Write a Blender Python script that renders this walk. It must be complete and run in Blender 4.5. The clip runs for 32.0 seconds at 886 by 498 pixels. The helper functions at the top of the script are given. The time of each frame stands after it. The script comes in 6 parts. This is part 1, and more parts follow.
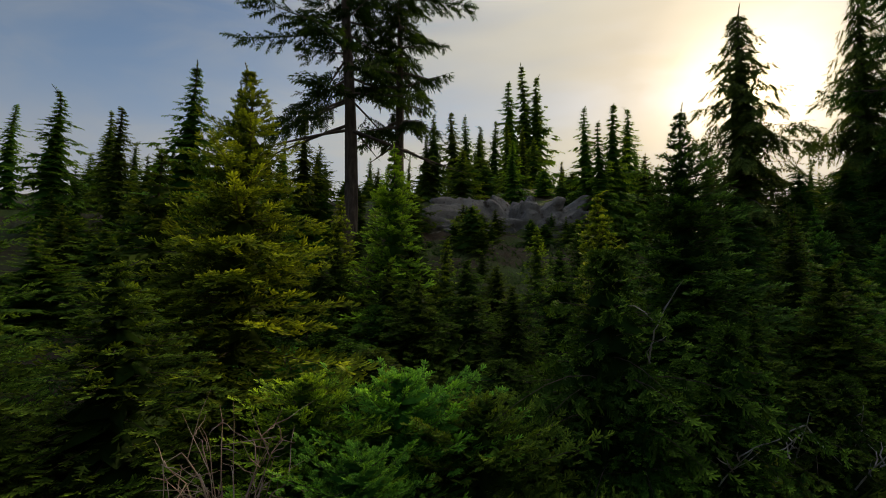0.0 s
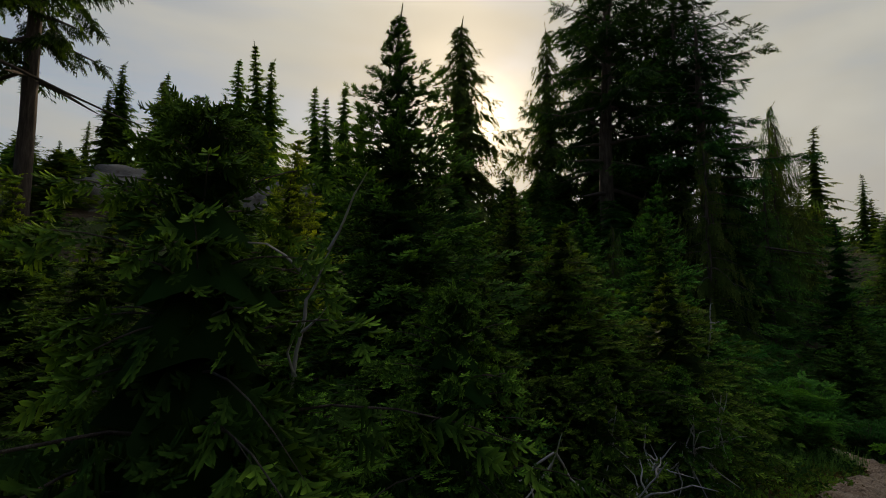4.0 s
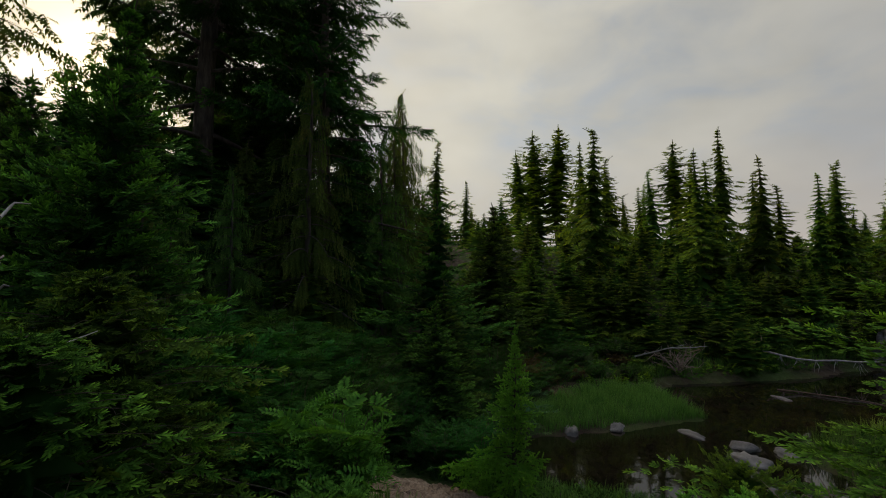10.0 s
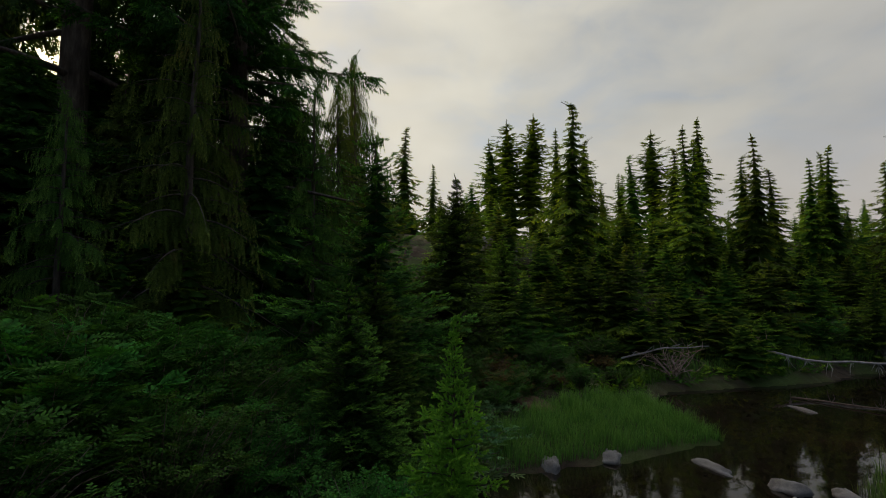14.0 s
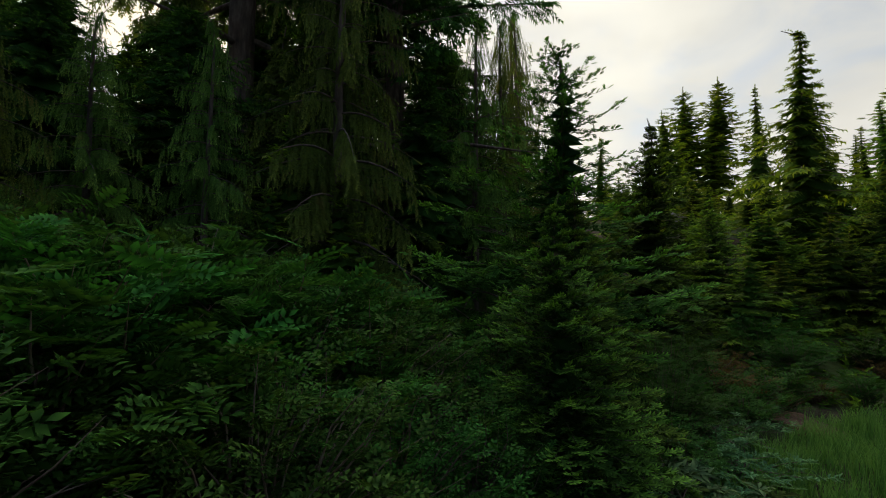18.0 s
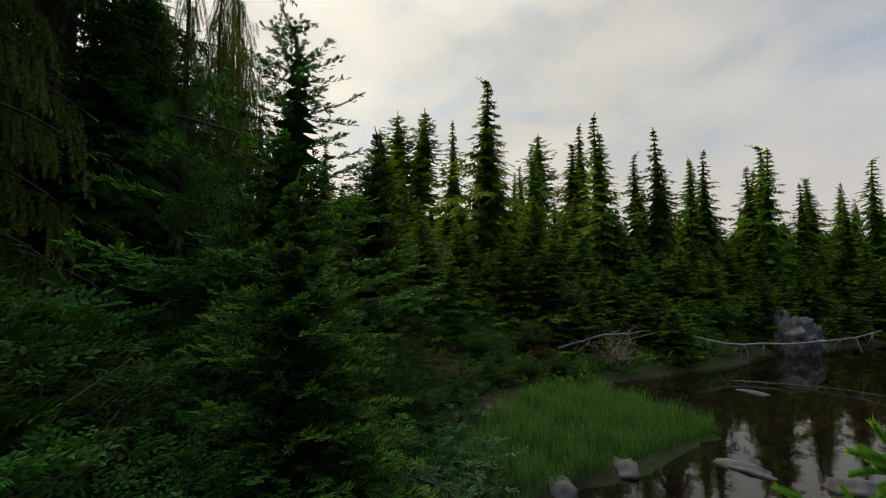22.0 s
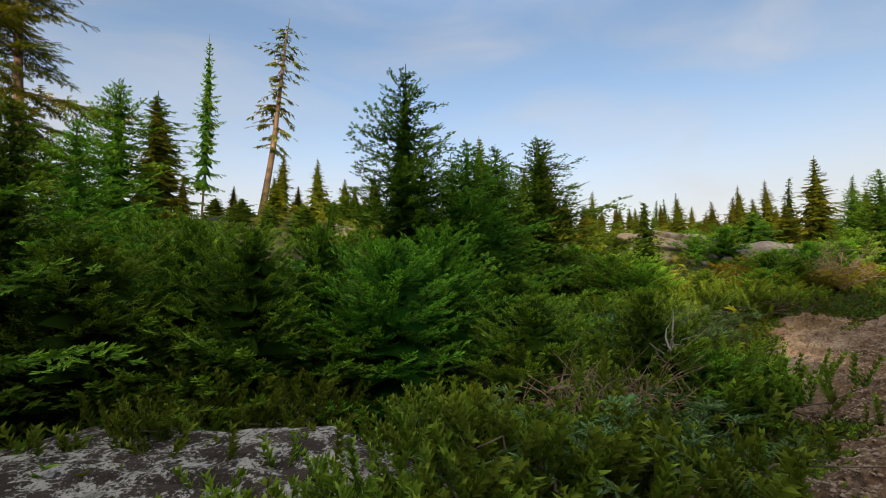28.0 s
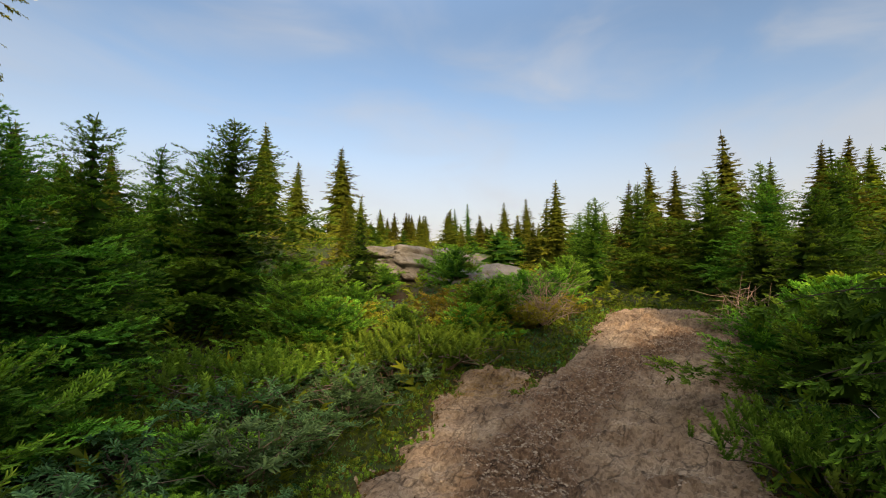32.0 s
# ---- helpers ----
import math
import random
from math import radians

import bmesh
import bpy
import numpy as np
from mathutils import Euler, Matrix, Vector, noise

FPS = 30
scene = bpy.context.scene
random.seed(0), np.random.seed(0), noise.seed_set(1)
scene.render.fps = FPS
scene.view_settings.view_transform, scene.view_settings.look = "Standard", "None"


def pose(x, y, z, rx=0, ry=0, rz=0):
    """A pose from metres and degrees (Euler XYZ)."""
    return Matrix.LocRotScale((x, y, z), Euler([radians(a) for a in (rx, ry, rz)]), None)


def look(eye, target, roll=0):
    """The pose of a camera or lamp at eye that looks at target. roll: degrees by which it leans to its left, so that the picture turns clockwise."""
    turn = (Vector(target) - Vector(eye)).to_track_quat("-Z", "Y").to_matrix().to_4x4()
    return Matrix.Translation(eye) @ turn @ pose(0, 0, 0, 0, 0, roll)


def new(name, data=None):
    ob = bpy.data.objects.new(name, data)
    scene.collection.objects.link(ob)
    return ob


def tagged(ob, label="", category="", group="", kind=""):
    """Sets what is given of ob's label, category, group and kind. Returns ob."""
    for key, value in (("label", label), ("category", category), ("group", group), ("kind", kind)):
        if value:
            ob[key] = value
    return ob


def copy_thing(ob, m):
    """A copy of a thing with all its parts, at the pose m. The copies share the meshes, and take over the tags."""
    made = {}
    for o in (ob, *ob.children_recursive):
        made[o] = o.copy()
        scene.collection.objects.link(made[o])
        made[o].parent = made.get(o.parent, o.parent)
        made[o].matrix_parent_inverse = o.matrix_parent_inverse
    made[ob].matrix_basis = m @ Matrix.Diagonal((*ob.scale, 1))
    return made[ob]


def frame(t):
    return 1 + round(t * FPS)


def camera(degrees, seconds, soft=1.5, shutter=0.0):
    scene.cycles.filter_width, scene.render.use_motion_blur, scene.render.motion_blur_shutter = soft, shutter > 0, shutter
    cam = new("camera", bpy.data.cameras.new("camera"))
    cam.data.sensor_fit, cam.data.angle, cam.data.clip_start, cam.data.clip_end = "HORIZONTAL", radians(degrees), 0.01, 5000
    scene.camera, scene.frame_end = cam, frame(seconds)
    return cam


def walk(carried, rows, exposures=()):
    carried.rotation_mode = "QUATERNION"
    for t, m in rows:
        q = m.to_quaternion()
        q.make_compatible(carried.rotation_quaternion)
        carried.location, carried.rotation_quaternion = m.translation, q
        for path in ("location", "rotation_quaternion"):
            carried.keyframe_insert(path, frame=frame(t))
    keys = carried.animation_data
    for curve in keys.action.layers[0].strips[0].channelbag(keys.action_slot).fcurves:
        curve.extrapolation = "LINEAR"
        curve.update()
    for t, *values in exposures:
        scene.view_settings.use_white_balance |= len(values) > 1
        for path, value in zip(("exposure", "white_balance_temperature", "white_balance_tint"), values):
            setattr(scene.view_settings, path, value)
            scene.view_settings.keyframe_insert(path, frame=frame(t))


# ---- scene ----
# ---------------------------------------------------------------- camera and walk
cam = camera(87.1, 32.0, soft=1.0, shutter=0.0)
PATH = [
    (0.0, (0.000, 0.000, 1.600), (0.000, 9.973, 2.339), 0.26),
    (0.5, (0.216, 0.554, 1.594), (0.443, 10.523, 2.352), 0.17),
    (1.0, (0.384, 1.010, 1.604), (1.012, 10.961, 2.380), 0.10),
    (1.5, (0.576, 1.366, 1.680), (1.604, 11.281, 2.472), -0.07),
    (2.0, (0.817, 1.695, 1.465), (2.809, 11.458, 2.303), 0.01),
    (2.5, (1.034, 2.037, 1.395), (4.153, 11.497, 2.268), -0.08),
    (4.5, (1.899, 2.925, 1.104), (7.807, 10.939, 2.040), -0.40),
    (5.0, (2.283, 3.118, 1.096), (9.126, 10.353, 2.013), -0.42),
    (5.5, (2.716, 3.270, 0.989), (10.245, 9.790, 1.891), -0.53),
    (6.0, (3.196, 3.393, 0.952), (11.003, 9.578, 1.848), -0.56),
    (6.5, (3.748, 3.492, 0.914), (11.798, 9.359, 1.805), -0.67),
    (7.0, (4.301, 3.639, 0.879), (12.579, 9.178, 1.765), -0.68),
    (7.5, (4.853, 3.764, 0.818), (13.438, 8.819, 1.687), -0.62),
    (8.0, (5.381, 3.861, 0.804), (14.298, 8.306, 1.664), -0.58),
    (8.5, (5.861, 4.008, 0.769), (14.906, 8.187, 1.627), -0.54),
    (9.0, (6.341, 4.060, 0.727), (15.520, 7.937, 1.581), -0.50),
    (9.5, (6.798, 4.138, 0.639), (16.129, 7.629, 1.499), -0.38),
    (10.0, (7.254, 4.214, 0.598), (16.640, 7.559, 1.448), -0.31),
    (10.5, (7.734, 4.265, 0.556), (17.161, 7.495, 1.398), -0.33),
    (11.0, (8.215, 4.368, 0.470), (17.675, 7.500, 1.304), -0.24),
    (11.5, (8.695, 4.446, 0.381), (18.177, 7.513, 1.211), -0.25),
    (12.0, (9.151, 4.518, 0.389), (18.660, 7.503, 1.212), -0.17),
    (12.5, (9.559, 4.615, 0.374), (19.089, 7.534, 1.193), -0.18),
    (13.0, (9.920, 4.595, 0.326), (19.468, 7.447, 1.157), -0.19),
    (13.5, (10.232, 4.596, 0.303), (19.800, 7.382, 1.130), -0.20),
    (15.5, (11.361, 4.835, 0.013), (20.694, 8.332, 0.822), 0.22),
    (16.0, (11.601, 5.079, -0.040), (20.794, 8.932, 0.760), 0.29),
    (16.5, (11.818, 5.298, -0.071), (20.827, 9.564, 0.724), 0.38),
    (17.0, (12.010, 5.596, -0.192), (20.658, 10.555, 0.600), 0.45),
    (17.5, (12.227, 5.844, -0.293), (20.613, 11.234, 0.494), 0.38),
    (18.0, (12.491, 6.114, -0.368), (20.654, 11.836, 0.426), 0.48),
    (18.5, (12.659, 6.309, -0.401), (20.670, 12.242, 0.390), 0.35),
    (19.0, (12.828, 6.455, -0.413), (20.828, 12.401, 0.379), 0.26),
    (19.5, (13.043, 6.477, -0.387), (21.197, 12.211, 0.408), 0.18),
    (20.0, (13.139, 6.453, -0.388), (21.828, 11.332, 0.450), 0.03),
    (20.5, (13.212, 6.502, -0.408), (22.446, 10.238, 0.470), -0.03),
    (21.0, (13.212, 6.550, -0.405), (22.839, 9.100, 0.492), -0.13),
    (21.5, (13.212, 6.550, -0.405), (23.069, 7.960, 0.513), -0.26),
    (22.0, (13.116, 6.502, -0.409), (23.071, 6.719, 0.508), -0.33),
    (22.5, (13.044, 6.407, -0.416), (22.923, 5.170, 0.514), -0.34),
    (23.0, (12.948, 6.287, -0.425), (22.473, 3.387, 0.502), -0.54),
    (23.5, (12.827, 6.140, -0.389), (21.602, 1.434, 0.540), -0.46),
    (24.0, (12.683, 5.945, -0.356), (20.375, -0.378, 0.570), -0.65),
    (24.5, (12.467, 5.825, -0.365), (18.838, -1.827, 0.560), -0.62),
    (25.0, (12.107, 5.676, -0.306), (16.757, -3.127, 0.631), -0.72),
    (25.5, (11.795, 5.509, -0.320), (14.308, -4.126, 0.598), -0.73),
    (26.0, (11.434, 5.312, -0.264), (11.674, -4.643, 0.654), -0.78),
    (26.5, (10.978, 5.169, -0.277), (9.224, -4.633, 0.643), -0.72),
    (28.5, (9.417, 4.977, 0.039), (4.697, -3.792, 0.952), -0.13),
    (29.0, (9.057, 4.883, 0.006), (3.579, -3.433, 0.915), 0.01),
    (29.5, (8.697, 4.685, 0.086), (2.874, -3.393, 1.011), -0.04),
    (30.0, (8.336, 4.562, 0.124), (2.235, -3.308, 1.045), -0.01),
    (30.5, (7.879, 4.520, 0.359), (1.493, -3.122, 1.261), 0.02),
    (31.0, (7.351, 4.515, 0.428), (0.662, -2.864, 1.331), -0.05),
    (31.5, (6.703, 4.484, 0.519), (-0.264, -2.632, 1.423), -0.02),
    (32.0, (6.030, 4.400, 0.679), (-1.192, -2.459, 1.565), 0.09),
]
EXPOSURES = [(0.0, -1.1, 6900, 10), (2.5, -1.3, 6800, 10), (6.0, -1.15, 6800, 10), (9.0, -0.95, 6900, 10), (13.5, -0.85, 6900, 10), (16.0, -0.65, 6900, 10), (18.0, -0.3, 6800, 10), (19.0, 0.45, 6800, 10), (19.7, 0.9, 6700, 10), (20.3, 0.9, 6700, 10), (21.0, 0.4, 6800, 10), (22.5, -0.55, 7000, 10), (24.5, -0.45, 7100, 10), (26.0, -0.3, 7200, 10), (28.5, -0.2, 7250, 10), (32.0, -0.24, 7250, 10)]
walk(cam, [(t, look(eye, target, roll)) for t, eye, target, roll in PATH], EXPOSURES)

# ---------------------------------------------------------------- sky and sun
SUN_AZ, SUN_EL = radians(34.3), radians(19.5)      # clockwise from +y, above the horizon
SUN = Vector((math.sin(SUN_AZ) * math.cos(SUN_EL), math.cos(SUN_AZ) * math.cos(SUN_EL), math.sin(SUN_EL)))


def build_world():
    world = bpy.data.worlds.new("evening_sky")
    world.use_nodes = True
    scene.world = world
    nt = world.node_tree
    nt.nodes.clear()
    n, link = nt.nodes.new, nt.links.new
    out, back = n("ShaderNodeOutputWorld"), n("ShaderNodeBackground")
    back.inputs["Strength"].default_value = 0.1
    sky = n("ShaderNodeTexSky")
    sky.sky_type, sky.sun_disc = "NISHITA", False
    sky.sun_elevation, sky.sun_rotation = SUN_EL, SUN_AZ
    sky.altitude, sky.air_density, sky.dust_density, sky.ozone_density = 1000, 1.0, 1.5, 1.5
    co = n("ShaderNodeTexCoord")
    # thin high cloud: drawn out streaks, thicker towards the sun
    stretch = n("ShaderNodeMapping")
    stretch.inputs["Rotation"].default_value = (0.0, 0.0, radians(28))
    stretch.inputs["Scale"].default_value = (1.0, 2.6, 5.0)
    link(co.outputs["Generated"], stretch.inputs["Vector"])
    wisps = n("ShaderNodeTexNoise")
    wisps.inputs["Scale"].default_value, wisps.inputs["Detail"].default_value = 1.9, 5.0
    wisps.inputs["Roughness"].default_value, wisps.inputs["Distortion"].default_value = 0.5, 0.5
    link(stretch.outputs["Vector"], wisps.inputs["Vector"])
    toward = n("ShaderNodeVectorMath")
    toward.operation = "DOT_PRODUCT"
    toward.inputs[1].default_value = SUN
    link(co.outputs["Generated"], toward.inputs[0])
    side = n("ShaderNodeVectorMath")
    side.operation = "DOT_PRODUCT"
    side.inputs[1].default_value = Vector((0.94, 0.34, 0.0))
    link(co.outputs["Generated"], side.inputs[0])
    cover = n("ShaderNodeMapRange")
    cover.inputs["From Min"].default_value, cover.inputs["From Max"].default_value = -0.30, 0.55
    cover.inputs["To Min"].default_value, cover.inputs["To Max"].default_value = -0.24, 0.28
    link(side.outputs["Value"], cover.inputs["Value"])
    total = n("ShaderNodeMath")
    total.operation = "ADD"
    link(wisps.outputs["Fac"], total.inputs[0])
    link(cover.outputs["Result"], total.inputs[1])
    veil = n("ShaderNodeMapRange")
    veil.interpolation_type = "SMOOTHSTEP"
    veil.inputs["From Min"].default_value, veil.inputs["From Max"].default_value = 0.12, 0.90
    veil.inputs["To Min"].default_value, veil.inputs["To Max"].default_value = 0.0, 0.94
    link(total.outputs[0], veil.inputs["Value"])
    # cloud brightness: grey away from the sun, cream and then white round it
    glow = n("ShaderNodeValToRGB")
    r = glow.color_ramp
    r.elements[0].position, r.elements[0].color = 0.0, (400, 300, 180, 1)
    r.elements[1].position, r.elements[1].color = 1.0, (7.0, 7.4, 8.4, 1)
    for pos, col in ((0.09, (120, 92, 56, 1)), (0.13, (72, 58, 40, 1)), (0.17, (38, 32, 23, 1)), (0.21, (24, 20.5, 15, 1)), (0.26, (17.8, 15.6, 11.8, 1)), (0.335, (14.2, 13.4, 11.2, 1)), (0.47, (11.9, 11.7, 10.4, 1)), (0.62, (8.6, 8.6, 8.1, 1)), (0.75, (6.9, 7.1, 7.7, 1))):
        e = r.elements.new(pos)
        e.color = col
    half = toward.outputs["Value"]
    for step, value in (("ARCCOSINE", 0.0), ("DIVIDE", math.pi), ("SQRT", 0.0)):
        node = n("ShaderNodeMath")
        node.operation, node.use_clamp = step, step != "ARCCOSINE"
        node.inputs[1].default_value = value
        link(half, node.inputs[0])
        half = node.outputs[0]
    link(half, glow.inputs["Fac"])
    # darker and lighter folds in the cloud
    folds = n("ShaderNodeTexNoise")
    folds.inputs["Scale"].default_value, folds.inputs["Detail"].default_value = 1.9, 3.0
    link(stretch.outputs["Vector"], folds.inputs["Vector"])
    fold = n("ShaderNodeMapRange")
    fold.inputs["From Min"].default_value, fold.inputs["From Max"].default_value = 0.3, 0.7
    fold.inputs["To Min"].default_value, fold.inputs["To Max"].default_value = 0.90, 1.08
    link(folds.outputs["Fac"], fold.inputs["Value"])
    shade = n("ShaderNodeVectorMath")
    shade.operation = "SCALE"
    link(glow.outputs["Color"], shade.inputs[0])
    link(fold.outputs["Result"], shade.inputs["Scale"])
    # warm haze low over the horizon
    sep = n("ShaderNodeSeparateXYZ")
    link(co.outputs["Generated"], sep.inputs[0])
    low = n("ShaderNodeMapRange")
    low.inputs["From Min"].default_value, low.inputs["From Max"].default_value = 0.02, 0.42
    low.inputs["To Min"].default_value, low.inputs["To Max"].default_value = 0.75, 0.0
    low.interpolation_type = "SMOOTHSTEP"
    link(sep.outputs["Z"], low.inputs["Value"])
    blue = n("ShaderNodeVectorMath")
    blue.operation = "SCALE"
    blue.inputs["Scale"].default_value = 2.5
    link(sky.outputs["Color"], blue.inputs[0])
    m1, m2 = n("ShaderNodeMix"), n("ShaderNodeMix")
    for m in (m1, m2):
        m.data_type = "RGBA"
    link(low.outputs["Result"], m1.inputs["Factor"])
    link(blue.outputs["Vector"], m1.inputs["A"])
    m1.inputs["B"].default_value = (8.2, 7.7, 7.4, 1)
    link(veil.outputs["Result"], m2.inputs["Factor"])
    link(m1.outputs["Result"], m2.inputs["A"])
    link(shade.outputs["Vector"], m2.inputs["B"])
    # a rosy band low over the horizon, in front of the cloud
    rosy = n("ShaderNodeMapRange")
    rosy.interpolation_type = "SMOOTHSTEP"
    rosy.inputs["From Min"].default_value, rosy.inputs["From Max"].default_value = 0.02, 0.34
    rosy.inputs["To Min"].default_value, rosy.inputs["To Max"].default_value = 0.46, 0.0
    link(sep.outputs["Z"], rosy.inputs["Value"])
    m3 = n("ShaderNodeMix")
    m3.data_type = "RGBA"
    link(rosy.outputs["Result"], m3.inputs["Factor"])
    link(m2.outputs["Result"], m3.inputs["A"])
    m3.inputs["B"].default_value = (9.0, 8.0, 7.5, 1)
    # as under any cloudy sky, brighter overhead than low down
    over = n("ShaderNodeMapRange")
    over.interpolation_type = "SMOOTHSTEP"
    over.inputs["From Min"].default_value, over.inputs["From Max"].default_value = 0.48, 0.98
    over.inputs["To Min"].default_value, over.inputs["To Max"].default_value = 1.0, 4.0
    link(sep.outputs["Z"], over.inputs["Value"])
    dome = n("ShaderNodeVectorMath")
    dome.operation = "SCALE"
    link(m3.outputs["Result"], dome.inputs[0])
    link(over.outputs["Result"], dome.inputs["Scale"])
    link(dome.outputs["Vector"], back.inputs["Color"])
    link(back.outputs["Background"], out.inputs["Surface"])


build_world()
sun = new("sun", bpy.data.lights.new("sun", "SUN"))
sun.data.energy, sun.data.angle, sun.data.color = 10.0, radians(2.5), (1.0, 0.82, 0.58)
sun.matrix_world = look(SUN * 60, (0, 0, 0))

# ---------------------------------------------------------------- materials


def material(name):
    mat = bpy.data.materials.new(name)
    mat.use_nodes = True
    nt = mat.node_tree
    nt.nodes.clear()
    return mat, nt.nodes.new, nt.links.new


def ramp(n, link, source, stops):
    node = n("ShaderNodeValToRGB")
    e = node.color_ramp.elements
    while len(e) < len(stops):
        e.new(0.5)
    for k, (pos, col) in enumerate(stops):
        e[k].position, e[k].color = pos, (*col, 1)
    link(source, node.inputs["Fac"])
    return node.outputs["Color"]


def noise_of(n, link, vector, scale, detail=4.0, rough=0.55):
    node = n("ShaderNodeTexNoise")
    node.inputs["Scale"].default_value, node.inputs["Detail"].default_value, node.inputs["Roughness"].default_value = scale, detail, rough
    link(vector, node.inputs["Vector"])
    return node.outputs["Fac"]


def mix_rgb(n, link, fac, a, b, blend="MIX"):
    node = n("ShaderNodeMix")
    node.data_type, node.blend_type = "RGBA", blend
    for socket, value in (("Factor", fac), ("A", a), ("B", b)):
        if isinstance(value, (float, int)):
            node.inputs[socket].default_value = value
        elif isinstance(value, tuple):
            node.inputs[socket].default_value = (*value, 1)
        else:
            link(value, node.inputs[socket])
    return node.outputs["Result"]


def bump_of(n, link, height, strength, distance):
    node = n("ShaderNodeBump")
    node.inputs["Strength"].default_value, node.inputs["Distance"].default_value = strength, distance
    link(height, node.inputs["Height"])
    return node.outputs["Normal"]


def foliage_mat(name, dark, mid, fresh, through_part=0.35, rough=0.55, brown=0.0):
    """Leaves: colour differs from plant to plant, clump to clump, and from painted inner shade to fresh tips; light
    shines through.
    """
    mat, n, link = material(name)
    out, bsdf, back, mixer = n("ShaderNodeOutputMaterial"), n("ShaderNodeBsdfPrincipled"), n("ShaderNodeBsdfTranslucent"), n("ShaderNodeMixShader")
    geo, info, tip = n("ShaderNodeTexCoord"), n("ShaderNodeObjectInfo"), n("ShaderNodeAttribute")
    tip.attribute_name = "tip"
    clump = noise_of(n, link, geo.outputs["Object"], 3.0, 3.0)
    leaf = n("ShaderNodeNewGeometry").outputs["Random Per Island"]
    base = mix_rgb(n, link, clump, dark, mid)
    # the power holds all but the ends dark, painting shade into the inner foliage
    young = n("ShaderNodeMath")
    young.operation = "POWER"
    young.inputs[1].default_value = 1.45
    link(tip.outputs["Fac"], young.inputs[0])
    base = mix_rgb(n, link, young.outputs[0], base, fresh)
    hue = n("ShaderNodeHueSaturation")
    spread = n("ShaderNodeMapRange")
    spread.inputs["To Min"].default_value, spread.inputs["To Max"].default_value = 0.470, 0.520
    link(info.outputs["Random"], spread.inputs["Value"])
    link(spread.outputs["Result"], hue.inputs["Hue"])
    value = n("ShaderNodeMapRange")
    value.inputs["To Min"].default_value, value.inputs["To Max"].default_value = 0.7, 1.3
    link(leaf, value.inputs["Value"])
    plant = n("ShaderNodeMapRange")
    plant.inputs["To Min"].default_value, plant.inputs["To Max"].default_value = 0.72, 1.3
    link(info.outputs["Random"], plant.inputs["Value"])
    both = n("ShaderNodeMath")
    both.operation = "MULTIPLY"
    link(value.outputs["Result"], both.inputs[0])
    link(plant.outputs["Result"], both.inputs[1])
    link(both.outputs[0], hue.inputs["Value"])
    link(base, hue.inputs["Color"])
    col = hue.outputs["Color"]
    if brown:
        dead = n("ShaderNodeMapRange")
        dead.inputs["From Min"].default_value, dead.inputs["From Max"].default_value = 0.62, 0.72
        dead.inputs["To Max"].default_value = brown
        link(noise_of(n, link, geo.outputs["Object"], 1.3, 2.0), dead.inputs["Value"])
        col = mix_rgb(n, link, dead.outputs["Result"], col, (0.16, 0.085, 0.03))
    link(col, bsdf.inputs["Base Color"])
    bsdf.inputs["Roughness"].default_value = rough + 0.15
    bsdf.inputs["Specular IOR Level"].default_value = 0.04
    warm = mix_rgb(n, link, 0.6, col, (1.0, 0.95, 0.35), "MULTIPLY")
    link(warm, back.inputs["Color"])
    mixer.inputs["Fac"].default_value = through_part
    link(bsdf.outputs[0], mixer.inputs[1])
    link(back.outputs[0], mixer.inputs[2])
    link(mixer.outputs[0], out.inputs["Surface"])
    return mat


